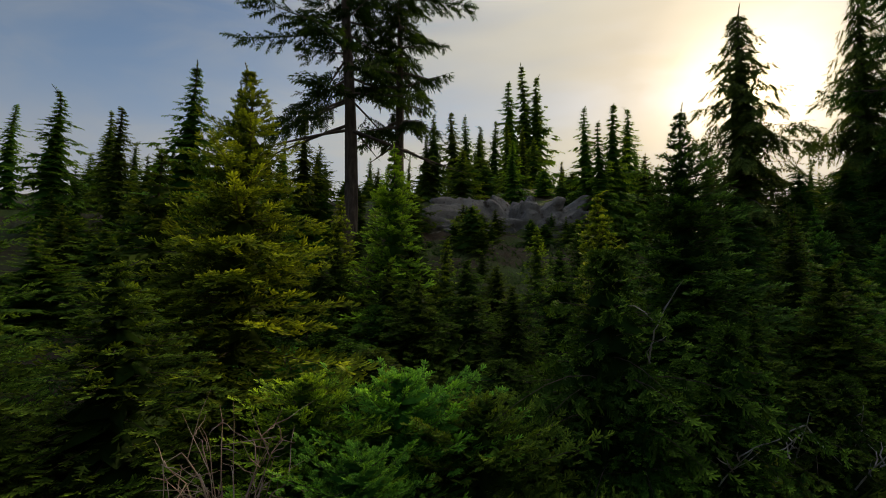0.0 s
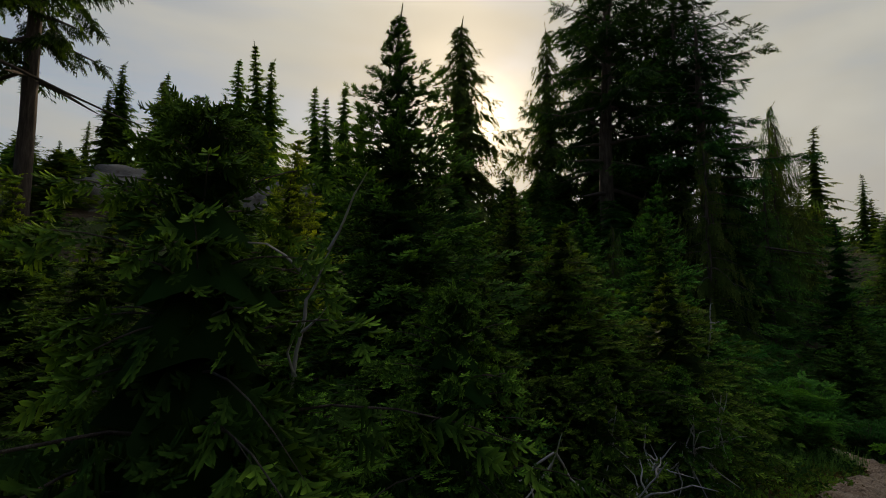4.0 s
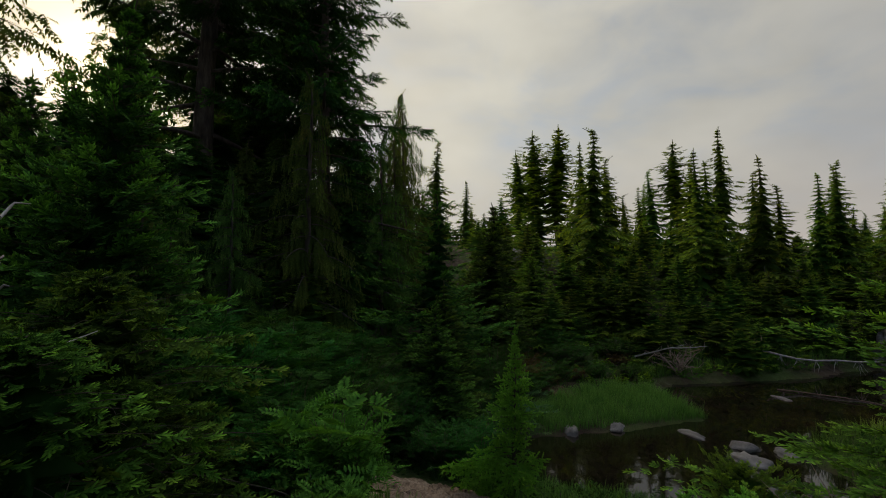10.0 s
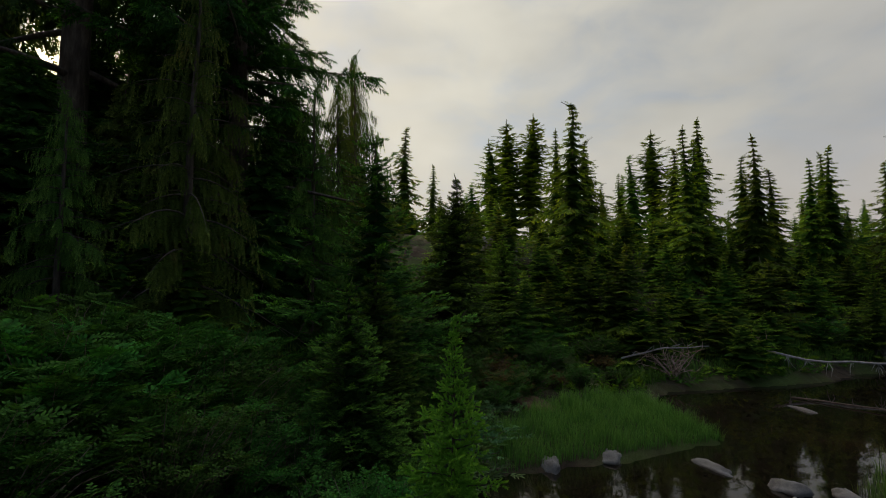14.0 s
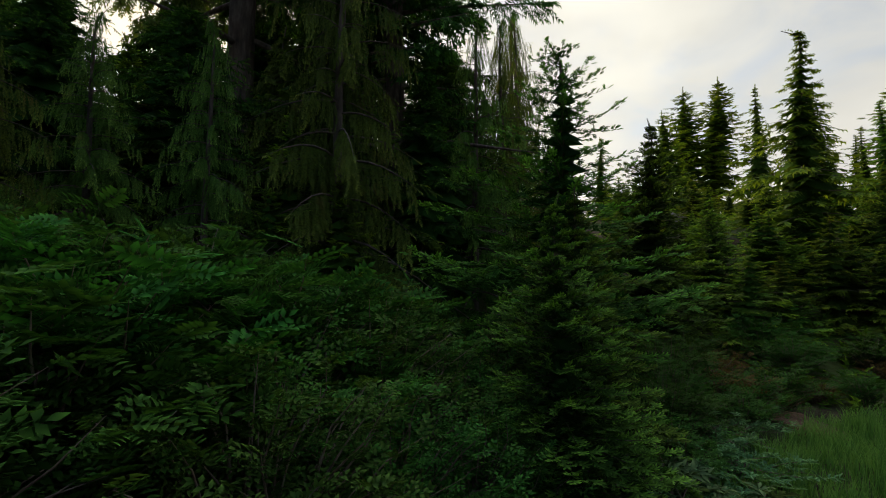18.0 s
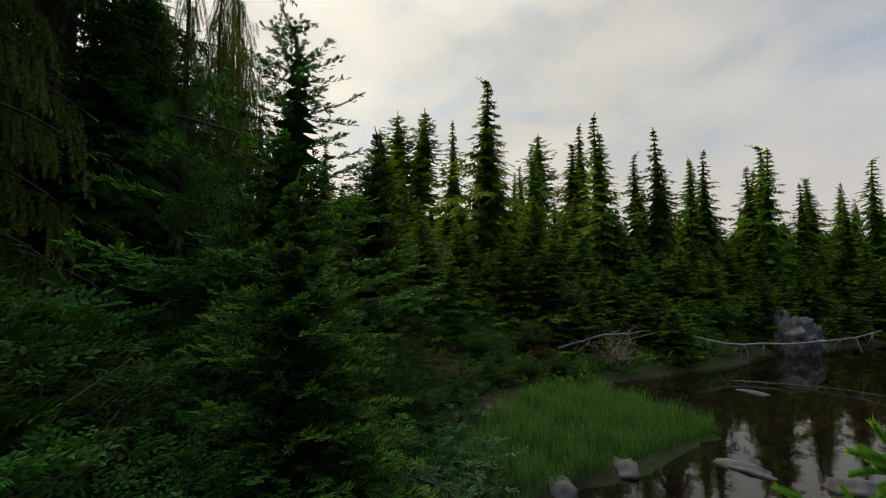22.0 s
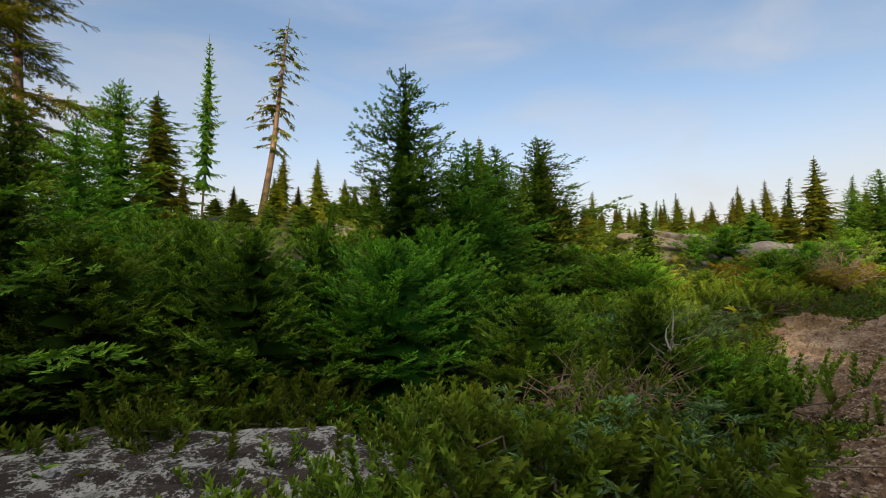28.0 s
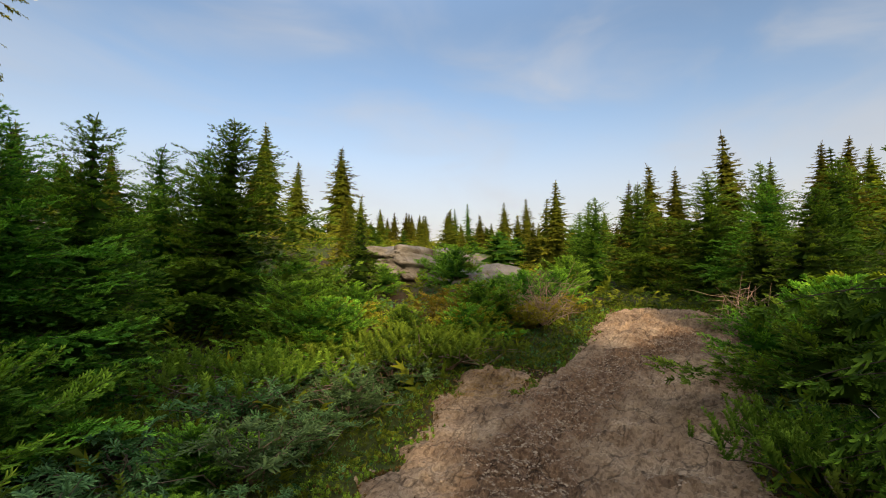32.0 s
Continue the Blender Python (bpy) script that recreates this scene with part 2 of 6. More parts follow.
def solid_mat(name, scale, stops, rough=0.9, bump=0.6, depth=0.01, fine=None, stretch=(1, 1, 1), lichen=None, extra=None):
    """Stone, bark, soil, dead wood: two scales of noise, relief, and an optional crust of lichen or moss."""
    mat, n, link = material(name)
    out, bsdf, co, mp = n("ShaderNodeOutputMaterial"), n("ShaderNodeBsdfPrincipled"), n("ShaderNodeTexCoord"), n("ShaderNodeMapping")
    mp.inputs["Scale"].default_value = stretch
    link(co.outputs["Object"], mp.inputs["Vector"])
    v = mp.outputs["Vector"]
    coarse = noise_of(n, link, v, scale, 6.0, 0.6)
    grain = noise_of(n, link, v, fine or scale * 14, 4.0, 0.7)
    col = ramp(n, link, coarse, stops)
    col = mix_rgb(n, link, 0.55, col, ramp(n, link, grain, ((0.3, (0.45, 0.45, 0.45)), (0.7, (1, 1, 1)))), "MULTIPLY")
    if lichen:
        lo, hi, tone, lscale = lichen
        crust = n("ShaderNodeMapRange")
        crust.inputs["From Min"].default_value, crust.inputs["From Max"].default_value = lo, hi
        patchy = n("ShaderNodeMath")
        patchy.operation = "MULTIPLY_ADD"
        patchy.inputs[1].default_value = 0.55
        link(noise_of(n, link, v, lscale, 8.0, 0.75), patchy.inputs[0])
        broad = n("ShaderNodeMath")
        broad.operation = "MULTIPLY"
        broad.inputs[1].default_value = 0.45
        link(noise_of(n, link, v, lscale * 0.16, 5.0, 0.65), broad.inputs[0])
        link(broad.outputs[0], patchy.inputs[2])
        link(patchy.outputs[0], crust.inputs["Value"])
        col = mix_rgb(n, link, crust.outputs["Result"], col, tone)
    if extra:
        lo, hi, tone, lscale = extra
        crust = n("ShaderNodeMapRange")
        crust.inputs["From Min"].default_value, crust.inputs["From Max"].default_value = lo, hi
        link(noise_of(n, link, v, lscale, 5.0, 0.6), crust.inputs["Value"])
        col = mix_rgb(n, link, crust.outputs["Result"], col, tone)
    link(col, bsdf.inputs["Base Color"])
    bsdf.inputs["Roughness"].default_value = rough
    bsdf.inputs["Specular IOR Level"].default_value = 0.25
    height = n("ShaderNodeMath")
    height.operation = "ADD"
    link(coarse, height.inputs[0])
    link(grain, height.inputs[1])
    link(bump_of(n, link, height.outputs[0], bump, depth), bsdf.inputs["Normal"])
    link(bsdf.outputs[0], out.inputs["Surface"])
    return mat


# needle colour darkened for the deep shade of the north bank
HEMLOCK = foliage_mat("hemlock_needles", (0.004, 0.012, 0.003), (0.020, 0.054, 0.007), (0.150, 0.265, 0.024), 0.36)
# hemlock needles again, with the low sun's yellow put into the colour
BRIGHT = foliage_mat("sunlit_tone_needles", (0.010, 0.022, 0.003), (0.058, 0.125, 0.012), (0.370, 0.540, 0.034), 0.44)
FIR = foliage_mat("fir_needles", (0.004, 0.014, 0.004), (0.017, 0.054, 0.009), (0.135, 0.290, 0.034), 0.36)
# brighter copy of FIR; the stronger light on the south side is in its colour
LIT_FIR = foliage_mat("lit_tone_fir_needles", (0.009, 0.032, 0.005), (0.046, 0.130, 0.015), (0.250, 0.460, 0.043), 0.40)
SAPLING = foliage_mat("young_fir_needles", (0.075, 0.190, 0.026), (0.155, 0.350, 0.038), (0.360, 0.600, 0.065), 0.4, 0.45)
# the evening sun's gold is mixed into this needle colour
GOLDEN = foliage_mat("evening_gold_tint_needles", (0.030, 0.055, 0.007), (0.120, 0.135, 0.014), (0.360, 0.330, 0.028), brown=0.3)
CEDAR = foliage_mat("cedar_sprays", (0.008, 0.022, 0.005), (0.085, 0.155, 0.026), (0.310, 0.420, 0.075), brown=0.3)
FAR = foliage_mat("far_needles", (0.010, 0.028, 0.005), (0.052, 0.120, 0.014), (0.300, 0.430, 0.032), 0.38)
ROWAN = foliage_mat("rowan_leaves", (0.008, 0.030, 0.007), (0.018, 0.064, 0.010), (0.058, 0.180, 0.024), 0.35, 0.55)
# ROWAN once more, its tones raised as if more light fell on it
LIT_ROWAN = foliage_mat("lit_tone_rowan_leaves", (0.020, 0.066, 0.010), (0.050, 0.145, 0.018), (0.130, 0.285, 0.032), 0.38, 0.40)
BERRY = foliage_mat("blueberry_leaves", (0.010, 0.034, 0.008), (0.020, 0.068, 0.011), (0.070, 0.178, 0.027), 0.35, 0.5)
WILLOW = foliage_mat("grey_green_leaves", (0.020, 0.055, 0.022), (0.055, 0.130, 0.048), (0.17, 0.29, 0.11), 0.35, 0.55)
HEATHER = foliage_mat("heather_sprigs", (0.030, 0.062, 0.010), (0.085, 0.150, 0.016), (0.215, 0.300, 0.030), 0.35, 0.6, brown=0.55)
AUTUMN = foliage_mat("yellowing_leaves", (0.07, 0.080, 0.012), (0.20, 0.175, 0.020), (0.42, 0.330, 0.032), 0.42, brown=0.4)
SEDGE = foliage_mat("sedge_blades", (0.034, 0.095, 0.020), (0.070, 0.175, 0.034), (0.17, 0.31, 0.070), 0.5, 0.5)
RUST = foliage_mat("rusty_sprigs", (0.030, 0.022, 0.008), (0.085, 0.055, 0.016), (0.20, 0.13, 0.040), 0.35, 0.6)
BARK = solid_mat("bark", 9, ((0.3, (0.030, 0.022, 0.017)), (0.55, (0.085, 0.062, 0.046)), (0.8, (0.15, 0.125, 0.10))), 0.95, 0.9, 0.02, stretch=(1, 1, 0.25))
PALE_BARK = solid_mat("pale_bark", 7, ((0.3, (0.075, 0.048, 0.032)), (0.6, (0.17, 0.115, 0.08)), (0.8, (0.27, 0.22, 0.17))), 0.9, 0.8, 0.02, stretch=(1, 1, 0.22))
DEADWOOD = solid_mat("bleached_wood", 8, ((0.25, (0.16, 0.13, 0.11)), (0.6, (0.36, 0.32, 0.28)), (0.85, (0.52, 0.48, 0.43))), 0.85, 0.5, 0.006, stretch=(1, 1, 0.3))
TWIGS = solid_mat("dead_twigs", 12, ((0.3, (0.07, 0.045, 0.03)), (0.7, (0.20, 0.15, 0.11))), 0.95, 0.4, 0.004)
DRY_TWIGS = solid_mat("dry_twigs", 12, ((0.3, (0.16, 0.09, 0.055)), (0.7, (0.42, 0.31, 0.23))), 0.95, 0.4, 0.004)
GRANITE = solid_mat("granite", 1.6, ((0.25, (0.10, 0.088, 0.078)), (0.55, (0.20, 0.180, 0.160)), (0.8, (0.30, 0.27, 0.245))), 0.85, 1.0, 0.06, fine=22, extra=(0.56, 0.66, (0.07, 0.055, 0.042), 2.3))
BOULDER = solid_mat("lichened_boulder", 2.2, ((0.3, (0.022, 0.014, 0.010)), (0.55, (0.055, 0.038, 0.029)), (0.8, (0.12, 0.095, 0.08))), 0.9, 1.0, 0.05, fine=30, lichen=(0.505, 0.545, (0.36, 0.335, 0.30), 38.0), extra=(0.60, 0.68, (0.045, 0.06, 0.018), 1.4))
def trail_mat():
    """Bare worn granite and reddish grit between, parted by the mesh's own share of grit."""
    mat, n, link = material("worn_granite")
    out, bsdf, co, grit = n("ShaderNodeOutputMaterial"), n("ShaderNodeBsdfPrincipled"), n("ShaderNodeTexCoord"), n("ShaderNodeAttribute")
    grit.attribute_name = "tip"
    v = co.outputs["Object"]
    a, b, c = noise_of(n, link, v, 1.6, 6.0, 0.6), noise_of(n, link, v, 24.0, 6.0, 0.7), noise_of(n, link, v, 110.0, 3.0, 0.7)
    slab = ramp(n, link, a, ((0.3, (0.21, 0.138, 0.088)), (0.5, (0.41, 0.285, 0.190)), (0.75, (0.58, 0.44, 0.315))))
    dirt = ramp(n, link, b, ((0.35, (0.145, 0.082, 0.048)), (0.55, (0.25, 0.152, 0.092)), (0.7, (0.42, 0.295, 0.195))))
    edge = n("ShaderNodeMath")
    edge.operation = "MULTIPLY_ADD"
    edge.inputs[1].default_value, edge.inputs[2].default_value = 1.1, -0.55
    link(b, edge.inputs[0])
    share = n("ShaderNodeMath")
    link(grit.outputs["Fac"], share.inputs[0])
    link(edge.outputs[0], share.inputs[1])
    cut = n("ShaderNodeMapRange")
    cut.inputs["From Min"].default_value, cut.inputs["From Max"].default_value = 0.30, 0.72
    link(share.outputs[0], cut.inputs["Value"])
    col = mix_rgb(n, link, cut.outputs["Result"], slab, dirt)
    col = mix_rgb(n, link, 0.6, col, ramp(n, link, c, ((0.3, (0.5, 0.48, 0.46)), (0.65, (1, 1, 1)))), "MULTIPLY")
    # single crumbs of stone, each of its own tone
    crumbs = n("ShaderNodeTexVoronoi")
    crumbs.inputs["Scale"].default_value = 38.0
    link(v, crumbs.inputs["Vector"])
    tone = n("ShaderNodeSeparateXYZ")
    link(crumbs.outputs["Color"], tone.inputs[0])
    col = mix_rgb(n, link, 0.75, col, ramp(n, link, tone.outputs["X"], ((0.1, (0.48, 0.45, 0.42)), (0.6, (0.95, 0.93, 0.9)), (0.95, (1.0, 1.0, 1.0)))), "MULTIPLY")
    streak = n("ShaderNodeMapping")
    streak.inputs["Rotation"].default_value, streak.inputs["Scale"].default_value = (0, 0, radians(-20)), (1.2, 6.0, 1.0)
    link(v, streak.inputs["Vector"])
    worn = noise_of(n, link, streak.outputs["Vector"], 2.4, 8.0, 0.7)
    col = mix_rgb(n, link, 0.8, col, ramp(n, link, worn, ((0.36, (0.42, 0.38, 0.34)), (0.47, (0.9, 0.88, 0.86)), (0.7, (1, 1, 1)))), "MULTIPLY")
    bsdf.inputs["Roughness"].default_value = 0.9
    bsdf.inputs["Specular IOR Level"].default_value = 0.2
    # hairline joints in the slab
    joints = n("ShaderNodeTexVoronoi")
    joints.feature = "DISTANCE_TO_EDGE"
    joints.inputs["Scale"].default_value = 1.3
    bent = n("ShaderNodeVectorMath")
    bent.operation = "MULTIPLY_ADD"
    bent.inputs[1].default_value = (0.5, 0.5, 0.5)
    link(v, bent.inputs[2])
    warp = n("ShaderNodeTexNoise")
    warp.inputs["Scale"].default_value, warp.inputs["Detail"].default_value = 2.5, 5.0
    link(v, warp.inputs["Vector"])
    link(warp.outputs["Color"], bent.inputs[0])
    link(bent.outputs["Vector"], joints.inputs["Vector"])
    gap = n("ShaderNodeMapRange")
    gap.inputs["From Max"].default_value = 0.035
    link(joints.outputs["Distance"], gap.inputs["Value"])
    seam = n("ShaderNodeMapRange")
    seam.inputs["From Max"].default_value = 0.02
    seam.inputs["To Min"].default_value = 0.45
    link(joints.outputs["Distance"], seam.inputs["Value"])
    tint = n("ShaderNodeVectorMath")
    tint.operation = "SCALE"
    link(col, tint.inputs[0])
    link(seam.outputs["Result"], tint.inputs["Scale"])
    link(tint.outputs["Vector"], bsdf.inputs["Base Color"])
    sums = [a, b, c, gap.outputs["Result"], worn]
    total = sums[0]
    for other, weight in zip(sums[1:], (0.6, 0.35, 0.35, 0.9)):
        node = n("ShaderNodeMath")
        node.operation = "MULTIPLY_ADD"
        node.inputs[1].default_value = weight
        link(other, node.inputs[0])
        link(total, node.inputs[2])
        total = node.outputs[0]
    link(bump_of(n, link, total, 0.9, 0.06), bsdf.inputs["Normal"])
    link(bsdf.outputs[0], out.inputs["Surface"])
    return mat


PATH_ROCK = trail_mat()
WET_STONE = solid_mat("pond_stone", 3.0, ((0.3, (0.07, 0.058, 0.050)), (0.7, (0.24, 0.21, 0.185))), 0.6, 0.6, 0.02, fine=50)
GRAVEL = solid_mat("gravel", 14, ((0.3, (0.15, 0.102, 0.068)), (0.7, (0.43, 0.325, 0.235))), 0.9, 0.4, 0.005)


def ground_mat():
    mat, n, link = material("forest_soil")
    out, bsdf, co = n("ShaderNodeOutputMaterial"), n("ShaderNodeBsdfPrincipled"), n("ShaderNodeTexCoord")
    v = co.outputs["Object"]
    a, b, c = noise_of(n, link, v, 0.35, 6.0), noise_of(n, link, v, 3.0, 6.0), noise_of(n, link, v, 45.0, 4.0, 0.7)
    soil = ramp(n, link, b, ((0.3, (0.020, 0.013, 0.008)), (0.6, (0.050, 0.034, 0.020)), (0.8, (0.085, 0.060, 0.036))))
    moss = ramp(n, link, c, ((0.3, (0.020, 0.030, 0.007)), (0.7, (0.060, 0.085, 0.016))))
    cut = n("ShaderNodeMapRange")
    cut.inputs["From Min"].default_value, cut.inputs["From Max"].default_value = 0.42, 0.58
    link(a, cut.inputs["Value"])
    link(mix_rgb(n, link, cut.outputs["Result"], soil, moss), bsdf.inputs["Base Color"])
    bsdf.inputs["Roughness"].default_value = 0.95
    bsdf.inputs["Specular IOR Level"].default_value = 0.15
    add = n("ShaderNodeMath")
    link(b, add.inputs[0])
    link(c, add.inputs[1])
    link(bump_of(n, link, add.outputs[0], 0.9, 0.05), bsdf.inputs["Normal"])
    link(bsdf.outputs[0], out.inputs["Surface"])
    return mat


def water_mat():
    mat, n, link = material("dark_pond_water")
    out, bsdf, co = n("ShaderNodeOutputMaterial"), n("ShaderNodeBsdfPrincipled"), n("ShaderNodeTexCoord")
    bsdf.inputs["Base Color"].default_value = (0.010, 0.007, 0.004, 1)
    bsdf.inputs["Roughness"].default_value = 0.03
    bsdf.inputs["IOR"].default_value = 1.33
    link(bump_of(n, link, noise_of(n, link, co.outputs["Object"], 2.2, 3.0), 0.05, 0.03), bsdf.inputs["Normal"])
    link(bsdf.outputs[0], out.inputs["Surface"])
    return mat


SOIL, WATER_MAT = ground_mat(), water_mat()

# ---------------------------------------------------------------- the lie of the land
WATER = -2.87
TRAIL = [(-3.4, 0.9), (-2.0, 1.4), (0.3, 1.9), (2.2, 2.9), (3.75, 3.5), (6.0, 4.1), (9.0, 4.6), (11.5, 5.0), (12.5, 6.0), (13.2, 6.5)]
FAR_TRAIL = [(12.0, 5.2), (14.0, 2.6), (15.4, 0.2), (16.4, -1.6), (18.3, -3.4), (20.4, -7.0), (22.6, -11.5), (24.6, -16.0), (25.4, -22.0)]
POND = [(16.9, 8.6), (17.7, 7.6), (19.0, 5.2), (19.7, 4.0), (21.4, 2.0), (22.8, 2.5), (24.3, 3.0), (26.0, 2.3), (29.2, -3.1), (31.0, -4.6),
        (33.4, -9.0), (35.5, -14.0), (34.5, -17.8), (31.0, -16.6), (28.4, -15.6), (26.0, -11.0), (23.4, -6.2), (21.0, -0.9), (19.2, 0.6),
        (17.6, 0.2), (16.2, 1.2), (15.8, 3.0), (15.9, 5.0), (16.3, 7.0)]
TRAIL_MARKS = [(0, 0, -.45), (3.2, 3.4, -.8), (6, 4, -.92), (9, 4.5, -1.35), (11.5, 5, -1.8), (13.2, 6.4, -2.1), (-3, .8, .02), (-6, -.5, .55), (3.4, 1.3, -.9), (10.4, 2.1, -1.6)]
NORTH_MARKS = [(0, 8, 0.0), (4, 10, .5), (3, 16, 2.2), (4, 23, 4.2), (-8, 12, .9), (8, 36, 9.0), (-22, 30, 7), (12, 9.5, -1.3), (17.5, 12.5, -1.0), (22, 17, 1.0), (28, 11, -.2), (24, 7.6, -2.4)]
POND_MARKS = [(17.2, 9.2, -2.4), (28, 5, -2.0), (33, 8, .6), (38, 3, 2.2), (37, -8, -1.0), (60, 8, 5.0), (60, -22, 4.5), (40, -24, -.5), (34, -24, -1.2), (80, 0, 5)]
SOUTH_MARKS = [(13, -2, -1.5), (15.5, -1.5, -2.4), (22, -10, -2.3), (24.6, -17, -1.6), (17.5, -8.3, -.9), (19, -19, 1.2), (7.2, -2.4, -.9), (2.5, -3, -.5), (-1, -4, .2),
               (2.0, -6, -.1), (5, -14, 1.8), (8, -36, 6.5), (-12, -10, 1.7), (-28, -38, 6), (-15, 4, 1.4), (22, -40, 4.5), (-40, 5, 5)]
MARKS = np.array(TRAIL_MARKS + NORTH_MARKS + POND_MARKS + SOUTH_MARKS, float)


def _kernel(a, b):
    return np.sqrt(((a[:, None, :2] - b[None, :, :2]) ** 2).sum(-1) + 6.0)


_solve = np.zeros((len(MARKS) + 1, len(MARKS) + 1))
_solve[:-1, :-1] = _kernel(MARKS, MARKS)
_solve[-1, :-1] = _solve[:-1, -1] = 1
WEIGHTS = np.linalg.solve(_solve, np.append(MARKS[:, 2], 0))


def line_distance(p, line):
    """Distance from the points p (n, 2) to a broken line."""
    best = np.full(len(p), 1e9)
    for a, b in zip(np.array(line[:-1], float), np.array(line[1:], float)):
        d = b - a
        s = np.clip(((p - a) @ d) / (d @ d), 0, 1)
        best = np.minimum(best, np.hypot(*(p - a - s[:, None] * d).T))
    return best


def in_outline(p, outline):
    inside = np.zeros(len(p), bool)
    for (x0, y0), (x1, y1) in zip(outline, outline[1:] + outline[:1]):
        crosses = (y0 > p[:, 1]) != (y1 > p[:, 1])
        with np.errstate(divide="ignore", invalid="ignore"):
            inside ^= crosses & (p[:, 0] < (x1 - x0) * (p[:, 1] - y0) / (y1 - y0 + 1e-12) + x0)
    return inside


def waves(p, size, seed):
    """Cheap smooth relief between -1 and 1."""
    r = np.random.RandomState(seed)
    out = np.zeros(len(p))
    for k in range(5):
        f = (1.6 ** k) / size
        a = r.uniform(0, 6.28)
        out += np.sin((p[:, 0] * np.cos(a) + p[:, 1] * np.sin(a)) * 6.28 * f + r.uniform(0, 6.28)) * np.sin((p[:, 1] * np.cos(a) - p[:, 0] * np.sin(a)) * 4.9 * f + r.uniform(0, 6.28)) / 1.5 ** k
    return out / 2.2


def pond_depth(p):
    """Metres inside the pond's shore; negative outside."""
    d = line_distance(p, POND + POND[:1]) + 0.15 * waves(p, 2.5, 5)
    return np.where(in_outline(p, POND), d, -d)


def heights(p):
    p = np.asarray(p, float)
    z = np.empty(len(p))
    for k in range(0, len(p), 20000):
        z[k:k + 20000] = _kernel(p[k:k + 20000], MARKS) @ WEIGHTS[:-1] + WEIGHTS[-1]
    away = np.clip((np.hypot(p[:, 0] - 15, p[:, 1]) - 60) / 90, 0, 1)
    z = z * (1 - away) + (5 + 2 * waves(p, 160, 2)) * away
    trail = np.minimum(line_distance(p, TRAIL), line_distance(p, FAR_TRAIL))
    z += np.clip((trail - 0.8) / 2.5, 0, 1) * (0.22 * waves(p, 3.2, 3) + 0.10 * waves(p, 0.9, 4))
    d = pond_depth(p)
    shore = np.maximum(z, WATER + 0.05 + 0.10 * np.clip(-d, 0, 1.5))
    near = np.clip(-d / 3.0, 0, 1)
    shore = shore * near + np.minimum(shore, WATER + 0.10 + 0.16 * np.clip(-d, 0, 4)) * (1 - near)
    return np.where(d > 0, WATER - np.clip(0.30 * d, 0, 0.7), shore)


def ground_at(x, y):
    return float(heights([(x, y)])[0])


# ---------------------------------------------------------------- mesh helpers


def raw_mesh(name, verts, faces, mat, tip=None, smooth=False):
    """A mesh from arrays: verts (n, 3), faces (m, 3) or (m, 4)."""
    me = bpy.data.meshes.new(name)
    v, f = np.ascontiguousarray(verts, np.float32), np.ascontiguousarray(faces, np.int32)
    k = f.shape[1]
    me.vertices.add(len(v))
    me.vertices.foreach_set("co", v.ravel())
    me.loops.add(f.size)
    me.loops.foreach_set("vertex_index", f.ravel())
    me.polygons.add(len(f))
    me.polygons.foreach_set("loop_start", np.arange(0, f.size, k, dtype=np.int32))
    me.polygons.foreach_set("loop_total", np.full(len(f), k, np.int32))
    if smooth:
        me.polygons.foreach_set("use_smooth", np.ones(len(f), bool))
    if tip is not None:
        me.attributes.new("tip", "FLOAT", "POINT").data.foreach_set("value", np.asarray(tip, np.float32))
    me.materials.append(mat)
    me.update(calc_edges=True)
    return me


def part(name, me, parent, label=""):
    ob = new(name, me)
    ob.parent = parent
    if label:
        ob["label"] = label
    return ob


def thing(name, label, category, group="", kind="", data=None):
    return tagged(new(name, data), label, category, group, kind)


def unit(v):
    return v / (np.linalg.norm(v, axis=-1, keepdims=True) + 1e-9)


class Tubes:
    """Gathers tapered round strands (limbs, stems, twigs) into one mesh."""

    def __init__(self, sides=5):
        self.sides, self.v, self.f, self.count = sides, [], [], 0

    def add(self, points, r0, r1, wobble=0.0, rng=None):
        pts = np.asarray(points, float)
        d = np.gradient(pts, axis=0)
        d /= np.linalg.norm(d, axis=1)[:, None] + 1e-9
        ref = np.where(np.abs(d[:, 2:3]) > 0.9, [[1.0, 0, 0]], [[0, 0, 1.0]])
        a = np.cross(d, ref)
        a /= np.linalg.norm(a, axis=1)[:, None] + 1e-9
        b = np.cross(d, a)
        t = np.linspace(0, 2 * np.pi, self.sides, endpoint=False)
        r = np.linspace(1, 0, len(pts)) ** 0.8 * (r0 - r1) + r1
        ring = pts[:, None] + r[:, None, None] * (np.cos(t)[None, :, None] * a[:, None] + np.sin(t)[None, :, None] * b[:, None])
        if wobble:
            ring += rng.normal(0, 1, ring.shape) * (wobble * r)[:, None, None]
        n, s = len(pts), self.sides
        i = np.arange(n - 1)[:, None] * s + np.arange(s)[None]
        j = np.arange(n - 1)[:, None] * s + (np.arange(s)[None] + 1) % s
        self.f.append(np.stack([i, j, j + s, i + s], -1).reshape(-1, 4) + self.count)
        self.v.append(ring.reshape(-1, 3))
        self.count += n * s

    def mesh(self, name, mat):
        return raw_mesh(name, np.concatenate(self.v), np.concatenate(self.f), mat, smooth=True)


